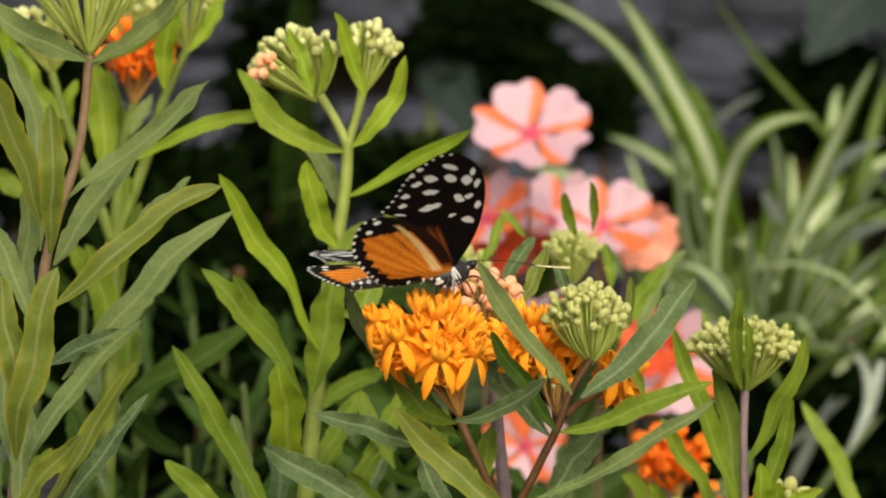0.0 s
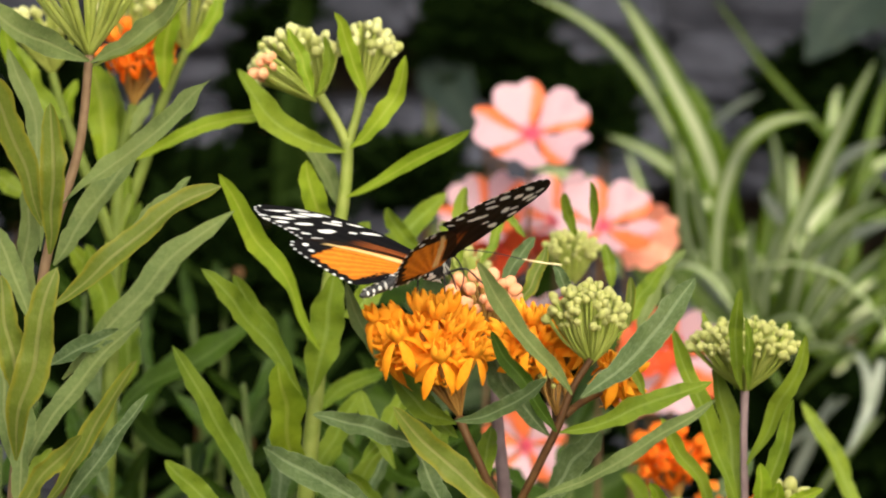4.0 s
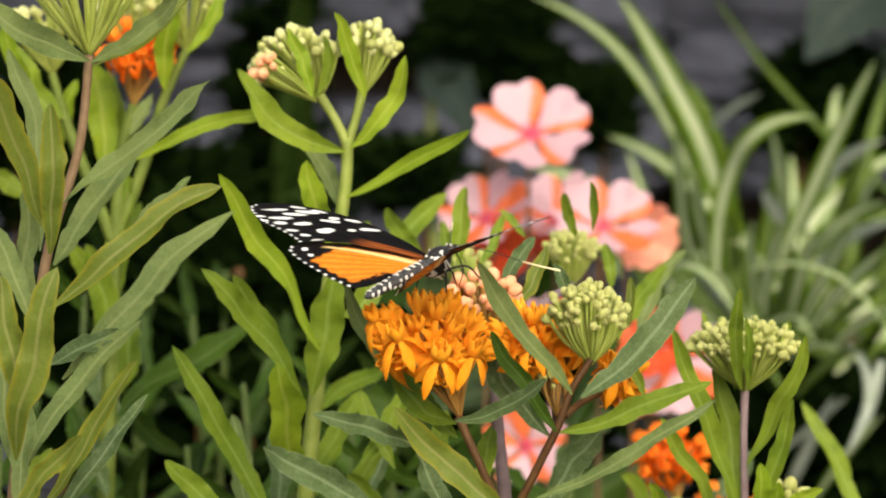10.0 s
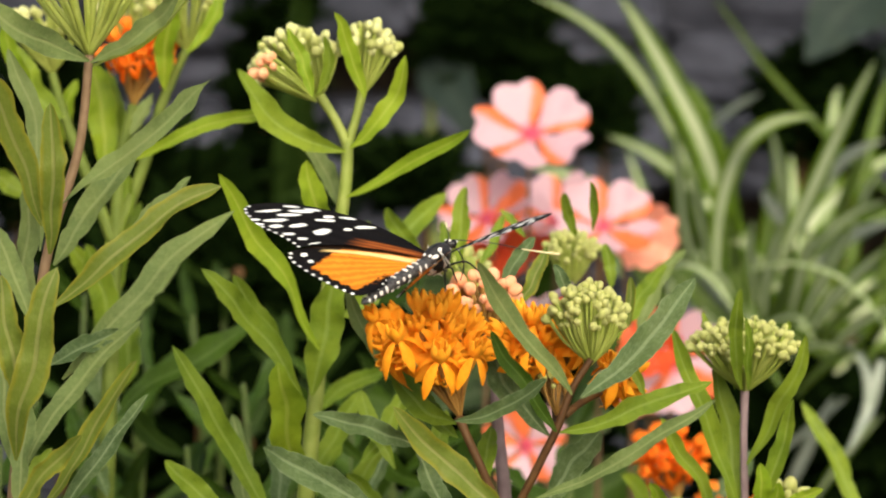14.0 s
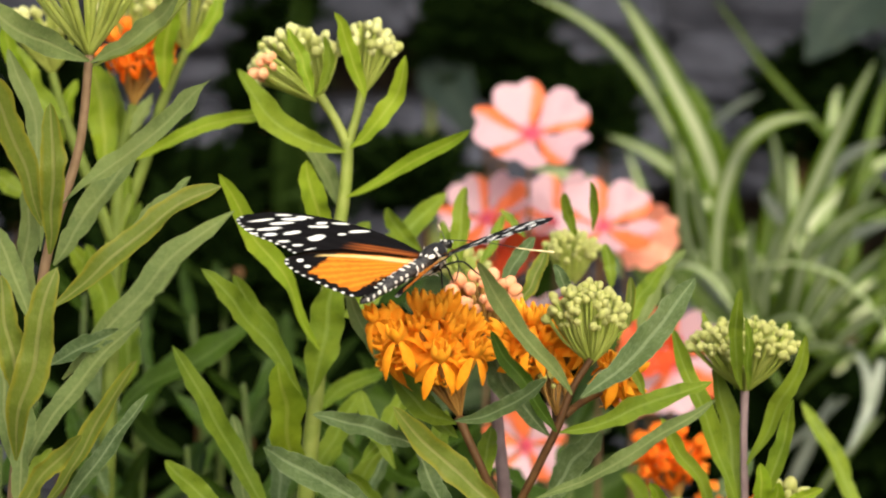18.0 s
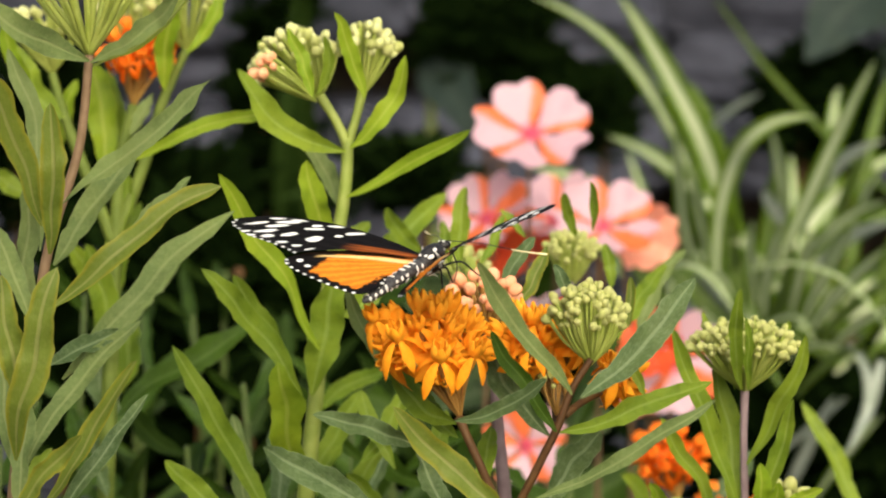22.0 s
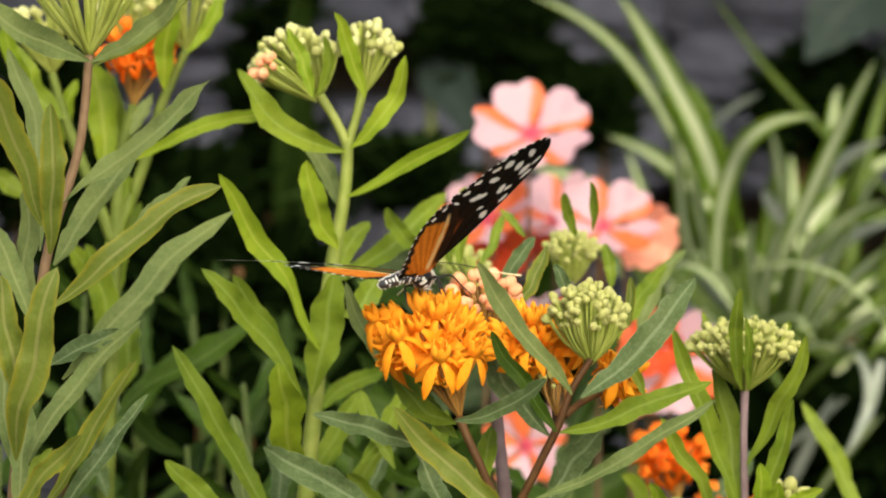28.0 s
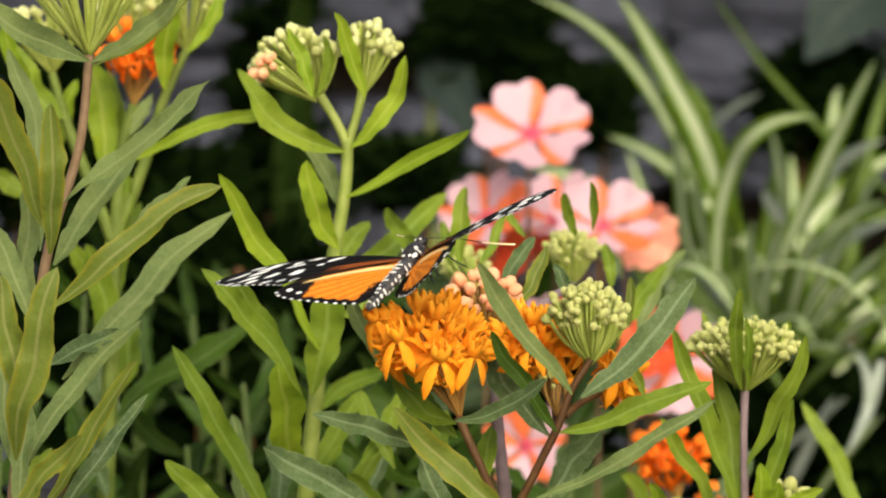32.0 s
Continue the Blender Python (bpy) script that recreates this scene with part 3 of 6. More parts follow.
# ---------------------------------------------------------------- the milkweed with two green heads
def green_headed_milkweed():
    p = thing("milkweed_plant", (-0.0371, 0.0824, 0.5558)[:2] + (0.0,), "bright green milkweed with two heads of pale buds", "plant", "milkweeds in the bed")
    stalk(p, STEM_GREEN, [(-0.0413, 0.0091, -0.1813), (-0.0398, 0.0878, 0.5227), (-0.0371, 0.0909, 0.616), (-0.034, 0.0953, 0.6475), (-0.0307, 0.0993, 0.6761), (-0.0264, 0.1027, 0.7002), (-0.0255, 0.1046, 0.714)], [0.0032, 0.003, 0.0026, 0.0022, 0.0020, 0.0018, 0.0016])
    stalk(p, STEM_GREEN, [(-0.0258, 0.1045, 0.7128), (-0.0287, 0.1053, 0.719), (-0.0331, 0.1063, 0.7258)], [0.0015, 0.0013, 0.0015], "side_stem")
    stalk(p, STEM_GREEN, [(-0.0255, 0.1045, 0.7128), (-0.0234, 0.1054, 0.7198), (-0.0216, 0.1065, 0.7273)], [0.0014, 0.0012, 0.0014], "side_stem")
    bud_head(p, (-0.0331, 0.1062, 0.725), (-0.0386, 0.1072, 0.7325), (0.01155, 0.00911, 0.01094), 64, 31, BUD_CREAM, BUD_GREEN, 0.3, low=0.0, size=0.84, tilt=(-0.42, 0.1, 1))
    bud_head(p, (-0.0219, 0.1063, 0.7258), (-0.0204, 0.1078, 0.7363), (0.00729, 0.00699, 0.0082), 44, 32, BUD_CREAM, BUD_GREEN, 0.3, low=0.1, size=0.84, tilt=(0.1, 0.1, 1))
    bud_head(p, (-0.0339, 0.1011, 0.7248), (-0.046, 0.0972, 0.733), (0.00304, 0.00304, 0.00395), 9, 33, BUD_PINK, BUD_CREAM, 0.4, size=0.9, tilt=(-0.8, -0.1, 0.6))
    leaf(p, LEAF, (-0.026, 0.0992, 0.7116), (-0.0536, 0.0874, 0.7348), 0.00881, (-0.0027, -0.0005, -0.0036), -18)
    leaf(p, LIME, (-0.0248, 0.0994, 0.7125), (-0.0099, 0.0978, 0.7375), 0.00699, (0.0024, -0.0003, -0.0021), 14)
    leaf(p, LIME, (-0.0208, 0.0912, 0.7265), (-0.0289, 0.0894, 0.7495), 0.00577, (0.0012, 0.0, 0.0003), 12)
    leaf(p, LEAF, (-0.0337, 0.0963, 0.7267), (-0.0313, 0.0936, 0.7435), 0.00395, (0.0021, 0.0, 0.0), 20)
    leaf(p, LIME, (-0.0341, 0.0863, 0.727), (-0.0408, 0.0889, 0.7454), 0.00517, (0.0003, 0.0, 0.0), -10)
    leaf(p, LEAF, (-0.0467, 0.1174, 0.7332), (-0.05, 0.1183, 0.7397), 0.00334)
    leaf(p, LIME, (-0.026, 0.0975, 0.6993), (0.008, 0.0852, 0.7195), 0.00517, (0.0006, -0.0001, -0.0006), 25, wave=0.2)
    leaf(p, LIME, (-0.028, 0.0907, 0.6865), (-0.0363, 0.0841, 0.7115), 0.00972, (-0.0015, -0.0002, -0.0012), 8)
    leaf(p, SILVER, (-0.0273, 0.107, 0.695), (-0.0393, 0.1151, 0.7163), 0.00668, (0.0006, 0.0, 0.0), 20)
    leaf(p, LIME, (-0.0326, 0.077, 0.6614), (-0.0583, 0.0638, 0.7106), 0.00707, (-0.0006, 0.0002, 0.0012), 24, wave=0.5)
    leaf(p, LEAF, (-0.0347, 0.0803, 0.6487), (-0.0289, 0.0799, 0.682), 0.0128, (0.0009, 0.0, 0.0), 6)
    leaf(p, LEAF, (-0.0269, 0.0882, 0.6687), (-0.0173, 0.0995, 0.6776), 0.00902, (0.0009, -0.0001, -0.0009), 10)
    leaf(p, LEAF, (-0.0369, 0.0705, 0.6505), (-0.0615, 0.0602, 0.6855), 0.00766, (-0.0003, 0.0002, 0.0017), 22)
    leaf(p, LEAF, (-0.0395, 0.0811, 0.6547), (-0.0555, 0.0798, 0.6812), 0.00625, (-0.0006, 0.0001, 0.0009), -22)
    leaf(p, LIME, (-0.0374, 0.0625, 0.6296), (-0.0421, 0.047, 0.6633), 0.01194, (0.0003, -0.005, 0.0007), 6, fold=0.18)
    leaf(p, LEAF, (-0.0448, 0.0608, 0.6179), (-0.0696, 0.0575, 0.6659), 0.00766, (0.0006, 0.0001, 0.0006), 24)
    leaf(p, LEAF, (-0.0524, 0.0406, 0.6179), (-0.0704, 0.0337, 0.6406), 0.00807, (0.0, 0.0002, 0.0011), 16)
    leaf(p, SILVER, (-0.0504, 0.07, 0.6113), (-0.0562, 0.0846, 0.6434), 0.00744, (0.0006, 0.0, 0.0), 10)
    leaf(p, LEAF, (-0.0364, 0.1435, 0.6315), (-0.0155, 0.1749, 0.639), 0.00639, (-0.001, 0.0003, 0.0022), 25)
    leaf(p, LEAF, (-0.031, 0.1488, 0.6687), (0.0007, 0.182, 0.6898), 0.00871, (0.001, -0.0001, -0.001), 14)
    leaf(p, LEAF, (-0.0063, 0.1599, 0.676), (-0.016, 0.1517, 0.6896), 0.00645, (-0.0006, -0.0001, -0.001), 10)
    leaf(p, LEAF, (-0.0288, 0.1292, 0.6732), (-0.0204, 0.1411, 0.6862), 0.00752, (-0.0016, 0.0001, 0.0006), 10)
    leaf(p, LEAF, (-0.0202, 0.1699, 0.6754), (-0.0064, 0.1807, 0.6805), 0.00489)
    leaf(p, LEAF, (-0.0363, 0.0913, 0.619), (-0.0226, 0.1248, 0.6422), 0.0076, (-0.0012, 0.0001, 0.0006))
    leaf(p, LEAF, (-0.0282, 0.1, 0.6093), (-0.0144, 0.1032, 0.6321), 0.00668, (-0.0021, 0.0, 0.0), 26)
    leaf(p, LEAF, (-0.0128, 0.09, 0.6099), (-0.0262, 0.0824, 0.6277), 0.00577, (0.0003, 0.0002, 0.0012))
    leaf(p, SHADE, (-0.0226, 0.1203, 0.6096), (-0.0134, 0.143, 0.6276), 0.00689)
    leaf(p, LEAF, (-0.0214, 0.0729, 0.6319), (-0.0103, 0.0953, 0.6475), 0.00692, (0.0009, 0.0, 0.0), 14)
    leaf(p, LEAF, (-0.0125, 0.0727, 0.6305), (-0.0217, 0.0854, 0.6493), 0.00631, (-0.0009, 0.0, 0.0), -14)
    leaf(p, LEAF, (-0.0047, 0.0527, 0.6316), (0.0009, 0.0748, 0.6452), 0.00655, (0.0006, 0.0, 0.0), 12)
    leaf(p, SHADE, (-0.0445, 0.1196, 0.605), (-0.0486, 0.143, 0.6276), 0.0072)
    leaf(p, LEAF, (-0.0358, 0.1403, 0.6086), (-0.03, 0.1631, 0.627), 0.0072)
    return p


# ---------------------------------------------------------------- the orange milkweed that the butterfly feeds on
def orange_milkweed():
    p = thing("milkweed_plant", (0.0158, -0.0167, 0.5695)[:2] + (0.0,), "milkweed with open orange flower heads and brown stems", "plant", "milkweeds in the bed")
    stalk(p, STEM_BROWN, [(0.0135, -0.0817, -0.1091), (0.0131, -0.0223, 0.529), (0.0164, -0.0126, 0.634), (0.0224, -0.0137, 0.648), (0.0271, -0.0143, 0.6578), (0.0307, -0.013, 0.6671), (0.0353, -0.012, 0.6743)], [0.003, 0.0022, 0.0011, 0.001, 0.001, 0.0009, 0.0008])
    stalk(p, STEM_BROWN, [(0.0134, -0.0137, 0.5545), (0.0144, -0.0099, 0.632), (0.0096, -0.0108, 0.6468), (0.0065, -0.0099, 0.6535), (0.0038, -0.008, 0.6596)], [0.002, 0.0013, 0.0011, 0.0011, 0.0012], "side_stem")
    stalk(p, STEM_BROWN, [(0.0292, -0.0119, 0.6607), (0.0334, -0.0056, 0.6627), (0.0381, 0.0016, 0.6638)], [0.001, 0.0009, 0.0009], "side_stem")
    stalk(p, STEM_BROWN, [(0.0273, -0.0065, 0.6563), (0.0274, 0.0007, 0.657), (0.0273, 0.006, 0.6592)], [0.001, 0.0009, 0.0009], "side_stem")
    flower_head(p, (0.0041, -0.0061, 0.6592), (-0.0027, -0.0036, 0.677), (0.01051, 0.0097, 0.00781), 24, 41, low=-0.6, size=1.0, tilt=(-0.12, -0.35, 1))
    flower_head(p, (0.0273, 0.006, 0.6592), (0.0203, 0.0043, 0.6757), (0.0062, 0.00593, 0.00566), 12, 42, low=-0.5, size=0.95, tilt=(-0.1, -0.3, 1))
    flower_head(p, (0.0304, 0.0262, 0.6586), (0.0301, 0.0181, 0.6734), (0.00458, 0.00485, 0.0062), 9, 44, low=-0.5, size=0.92)
    flower_head(p, (0.0381, 0.0016, 0.6635), (0.0424, 0.0051, 0.6669), (0.00323, 0.00377, 0.00296), 4, 43, low=-0.5, size=1.0, tilt=(0.5, -0.4, 0.6))
    for hub, at, axis, spin, size, shape in (
        ((0.0041, -0.0061, 0.6592), (-0.0008, -0.0165, 0.6749), (0.05, -0.55, 0.8), 0.32, 1.03, 1),
        ((0.0041, -0.0061, 0.6592), (-0.0107, -0.0155, 0.6797), (-0.2, -0.5, 0.85), 0.50, 1.03, 1),
        ((0.0041, -0.0061, 0.6592), (0.0073, -0.0125, 0.6753), (0.25, -0.45, 0.85), 0.10, 0.92, 1),
        ((0.0041, -0.0061, 0.6592), (-0.0162, -0.0090, 0.6832), (-0.45, -0.4, 0.85), 0.90, 0.83, 1),
        ((0.0273, 0.006, 0.6592), (0.0205, -0.0050, 0.6754), (0.0, -0.5, 0.85), 0.60, 0.92, 1),
        ((0.0381, 0.0016, 0.6635), (0.0417, -0.0020, 0.6697), (0.35, -0.45, 0.8), 0.40, 0.92, 1)):
        open_flower(p, hub, at, axis, spin, size, False, shape)
    bud_head(p, (0.0354, -0.0102, 0.6728), (0.0347, -0.0086, 0.6851), (0.0079, 0.0074, 0.0052), 190, 45, BUD_GREEN, low=-0.35, size=0.60, clumps=0.0040)
    bud_head(p, (0.0274, -0.0021, 0.6589), (0.0274, -0.001, 0.6663), (0.00296, 0.00296, 0.00215), 9, 46, BUD_GREEN, PETAL, 0.4, size=0.6, pedicel=PEDICEL_RED)
    bud_head(p, (0.0107, 0.0235, 0.6755), (0.0095, 0.0247, 0.6839), (0.00754, 0.00566, 0.00485), 30, 47, BUD_PINK, low=-0.7, size=1.0, pedicel=PEDICEL_RED)
    bud_head(p, (-0.01, -0.0056, 0.6768), (-0.0127, -0.0051, 0.6808), (0.00162, 0.00162, 0.00215), 4, 48, PETAL, size=1.4, tilt=(-0.8, -0.3, 1))
    leaf(p, SHADE, (-0.0061, -0.0297, 0.6564), (-0.0299, -0.0434, 0.6669), 0.00684, (0.0013, 0.0, 0.0003), -12, fold=0.45, label="grey-green folded leaf")
    leaf(p, SHADE, (-0.0124, -0.0321, 0.639), (-0.0417, -0.0443, 0.6599), 0.00868, (-0.0008, 0.0, 0.0), -16, fold=0.4, label="grey-green folded leaf")
    leaf(p, DEEP, (0.0270, -0.0170, 0.6576), (0.0112, -0.0225, 0.6830), 0.0054, (-0.0004, 0.0, -0.0006), 12)
    leaf(p, OLIVE, (0.0185, -0.0372, 0.6387), (-0.012, -0.0382, 0.6679), 0.00842, (-0.0008, -0.0001, -0.001), 14)
    leaf(p, SHADE, (0.0029, -0.0239, 0.6616), (0.025, -0.0373, 0.6739), 0.00506, (0.0008, -0.0001, -0.0011), 24)
    leaf(p, SHADE, (0.0256, -0.0047, 0.6543), (0.0122, 0.0135, 0.6764), 0.00899, (-0.003, -0.0001, -0.0008), 10)
    leaf(p, LEAF, (0.0033, -0.0024, 0.6569), (-0.013, 0.0122, 0.6668), 0.00763, (-0.0005, -0.0002, -0.0016), 12)
    leaf(p, SILVER, (0.0304, -0.0231, 0.6676), (0.0081, -0.0335, 0.7008), 0.00609, (-0.0005, 0.0001, 0.0005), -20)
    leaf(p, SHADE, (0.0325, -0.0232, 0.6669), (0.0606, -0.0093, 0.694), 0.00884, (0.0005, -0.0001, -0.0011), 20)
    leaf(p, LEAF, (0.0276, -0.0194, 0.658), (0.0659, 0.007, 0.666), 0.00593, (-0.0008, -0.0002, -0.0016), 26, wave=0.5)
    leaf(p, SILVER, (0.0214, -0.0265, 0.6432), (0.0639, -0.0331, 0.6683), 0.0045, (0.0005, -0.0003, -0.0018), 30, wave=0.5)
    leaf(p, SHADE, (0.0241, -0.0023, 0.6359), (0.0385, 0.015, 0.6507), 0.00965, (-0.0006, 0.0001, 0.0008), 6)
    leaf(p, SILVER, (-0.0087, 0.0264, 0.66), (-0.024, 0.0222, 0.688), 0.00585, (-0.002, -0.0002, -0.0014), -10)
    leaf(p, LEAF, (0.0036, 0.0001, 0.6529), (-0.0101, 0.0269, 0.6642), 0.00689, (-0.0006, -0.0002, -0.0011), 10)
    leaf(p, LEAF, (0.0063, 0.003, 0.6376), (0.0121, 0.025, 0.6502), 0.00634, (0.0014, 0.0, 0.0))
    leaf(p, SHADE, (0.0022, -0.0077, 0.6329), (-0.0061, 0.0046, 0.6485), 0.00689)
    leaf(p, LEAF, (0.0485, -0.0034, 0.664), (0.0456, -0.0003, 0.6717), 0.00354)
    leaf(p, SHADE, (0.0406, 0.0017, 0.6644), (0.0491, 0.0082, 0.6745), 0.00409)
    return p


def mauve_stem_milkweed():
    """The stem beside the orange heads with a green head half hidden behind them."""
    p = thing("milkweed_plant", (0.0169, 0.0435, 0.5667)[:2] + (0.0,), "young milkweed with a mauve stem and green bud head", "plant", "milkweeds in the bed")
    stalk(p, STEM_MAUVE, [(0.0199, -0.0064, -0.0761), (0.0178, 0.0512, 0.5494), (0.0158, 0.0422, 0.6293), (0.0141, 0.0446, 0.6464), (0.0135, 0.0461, 0.6564), (0.0173, 0.0775, 0.6644), (0.0276, 0.1281, 0.6655), (0.0361, 0.1487, 0.6679)], [0.003, 0.0026, 0.0018, 0.0016, 0.0014, 0.0014, 0.0013, 0.0012])
    bud_head(p, (0.0372, 0.1782, 0.663), (0.0372, 0.1797, 0.6734), (0.00689, 0.00658, 0.00439), 50, 51, BUD_GREEN, low=-0.4, size=0.75)
    bud_head(p, (0.009, 0.1582, 0.664), (0.0059, 0.179, 0.6685), (0.0072, 0.00658, 0.00439), 30, 52, BUD_GREEN, low=-0.3, size=0.85)
    leaf(p, LEAF, (0.0373, 0.1406, 0.6827), (0.0335, 0.1325, 0.6968), 0.00439, (-0.0006, 0.0, 0.0), 10)
    leaf(p, LEAF, (0.0418, 0.1409, 0.6843), (0.041, 0.1329, 0.6999), 0.00345, (0.0006, 0.0, 0.0), 10)
    leaf(p, LEAF, (0.0467, 0.1288, 0.6701), (0.0448, 0.1305, 0.6825), 0.0047, (0.0003, 0.0, 0.0), 10)
    leaf(p, SHADE, (0.0154, 0.0594, 0.6799), (0.0239, 0.0614, 0.6936), 0.00553, (-0.0009, 0.0001, 0.0006), 10)
    leaf(p, OLIVE, (0.0171, 0.0292, 0.6802), (0.0265, 0.0412, 0.6938), 0.00479, (0.0008, -0.0001, -0.0008), -14)
    leaf(p, SHADE, (0.0326, 0.0292, 0.6802), (0.0276, 0.0307, 0.691), 0.00423, (0.0003, 0.0001, 0.0006), 10)
    leaf(p, LEAF, (0.0044, 0.1296, 0.6763), (0.0066, 0.1327, 0.698), 0.0072, (-0.0006, 0.0, 0.0), 8)
    leaf(p, LEAF, (0.0025, 0.1296, 0.6763), (0.0, 0.1314, 0.6887), 0.0047, (-0.0006, 0.0, 0.0), 8)
    leaf(p, LEAF, (0.0103, 0.1296, 0.6763), (0.0168, 0.1415, 0.689), 0.00407, (0.0006, 0.0, 0.0), 8)
    leaf(p, LEAF, (0.0233, 0.1505, 0.6814), (0.0161, 0.1517, 0.6893), 0.00313)
    leaf(p, OLIVE, (0.0473, 0.0483, 0.6721), (0.0478, 0.0501, 0.685), 0.00346, (0.0003, 0.0, 0.0), 10)
    leaf(p, LEAF, (0.0472, 0.0972, 0.6611), (0.062, 0.1296, 0.6763), 0.00577, (-0.0015, 0.0001, 0.0006), 18)
    leaf(p, SILVER, (0.0553, 0.1465, 0.6529), (0.0702, 0.1699, 0.6754), 0.00626, (-0.0025, 0.0001, 0.0006), 16)
    return p


# ---------------------------------------------------------------- milkweed with the flat green head
def flat_headed_milkweed():
    p = thing("milkweed_plant", (0.0775, 0.0435, 0.5667)[:2] + (0.0,), "slender milkweed with a flat green bud head", "plant", "milkweeds in the bed")
    stalk(p, STEM_MAUVE, [(0.0821, -0.0173, -0.0817), (0.0795, 0.0492, 0.5348), (0.0778, 0.0516, 0.6244), (0.0775, 0.0541, 0.6417), (0.0778, 0.0559, 0.6547)], [0.0028, 0.002, 0.0011, 0.001, 0.0011])
    bud_head(p, (0.0778, 0.0558, 0.6541), (0.0775, 0.0574, 0.665), (0.01282, 0.01136, 0.00641), 150, 61, BUD_GREEN, low=-0.05, size=0.68, clumps=0.0014)
    leaf(p, LEAF, (0.0761, 0.0461, 0.6564), (0.0748, 0.0349, 0.6846), 0.00524, (-0.0015, 0.0, 0.0), 8)
    leaf(p, LEAF, (0.0775, 0.0411, 0.6573), (0.0757, 0.0338, 0.6773), 0.0032, (0.0006, 0.0, 0.0), 10)
    leaf(p, LEAF, (0.0693, 0.0672, 0.6631), (0.0676, 0.0686, 0.673), 0.00291)
    leaf(p, LEAF, (0.0899, 0.0773, 0.6629), (0.0911, 0.0781, 0.6691), 0.00262)
    leaf(p, LEAF, (0.0752, 0.0559, 0.6547), (0.0719, 0.0528, 0.6685), 0.00291, (-0.0006, 0.0, 0.0))
    leaf(p, LEAF, (0.0759, 0.0466, 0.6247), (0.0573, 0.0384, 0.6742), 0.00634, (-0.0003, 0.0003, 0.002), 22)
    leaf(p, LEAF, (0.0756, 0.0559, 0.619), (0.0698, 0.0669, 0.6607), 0.00845, (0.0017, 0.0, 0.0), -12)
    leaf(p, LEAF, (0.0779, 0.0483, 0.6366), (0.0918, 0.0382, 0.6723), 0.00576, (0.0012, -0.0001, -0.0009), 22, wave=0.25)
    leaf(p, LEAF, (0.0808, 0.0412, 0.6222), (0.0884, 0.0359, 0.656), 0.00605, (-0.0003, 0.0, 0.0), -20)
    leaf(p, LIME, (0.0804, 0.0363, 0.6233), (0.0797, 0.0337, 0.6401), 0.00627, (0.0006, 0.0, 0.0), 10)
    leaf(p, LIME, (0.0825, 0.0363, 0.6233), (0.0844, 0.033, 0.6356), 0.00513, (0.0006, 0.0, 0.0), 10)
    leaf(p, LIME, (0.0847, 0.0365, 0.6247), (0.0961, 0.0327, 0.6334), 0.00428, (-0.0006, 0.0001, 0.0008), 14)
    leaf(p, LIME, (0.0571, 0.0412, 0.6222), (0.0519, 0.033, 0.6353), 0.00461, (0.0006, 0.0001, 0.0006), 12)
    leaf(p, LEAF, (0.0708, 0.0511, 0.6208), (0.0548, 0.0451, 0.6496), 0.0055, (0.0003, 0.0002, 0.0011), 18)
    leaf(p, LEAF, (0.1337, 0.2169, 0.5784), (0.1116, 0.2424, 0.6165), 0.00689, (-0.0007, 0.0001, 0.0007), 24)
    bud_head(p, (0.0854, 0.0504, 0.6157), (0.0875, 0.0517, 0.6251), (0.00655, 0.00583, 0.00437), 24, 62, BUD_GREEN)
    return p


def low_orange_milkweed():
    p = thing("milkweed_plant", (0.0747, 0.2294, 0.5236)[:2] + (0.0,), "low milkweed with a red-orange flower head", "plant", "milkweeds in the bed")
    stalk(p, STEM_GREEN, [(0.0803, 0.1695, -0.1175), (0.0772, 0.2354, 0.4947), (0.0738, 0.2359, 0.5705), (0.0726, 0.2384, 0.5879)], [0.003, 0.0026, 0.002, 0.0015])
    flower_head(p, (0.0726, 0.2383, 0.587), (0.0705, 0.2402, 0.6007), (0.00982, 0.00947, 0.00737), 22, 71, True, low=-0.6, size=0.8)
    flower_head(p, (0.0894, 0.2553, 0.5643), (0.0894, 0.2574, 0.5793), (0.00877, 0.00877, 0.00596), 12, 72, True, low=-0.3, size=0.8)
    leaf(p, LEAF, (0.073, 0.2364, 0.574), (0.0544, 0.2197, 0.5988), 0.00772, (-0.0011, 0.0002, 0.0017))
    leaf(p, SHADE, (0.0754, 0.2462, 0.5718), (0.0983, 0.2698, 0.5959), 0.00842, (0.0011, 0.0, 0.0))
    leaf(p, LEAF, (0.0725, 0.2159, 0.5715), (0.0568, 0.198, 0.5878), 0.00702)
    return p


olive_milkweed()
rear_milkweed()
green_headed_milkweed()
orange_milkweed()
mauve_stem_milkweed()
flat_headed_milkweed()
low_orange_milkweed()


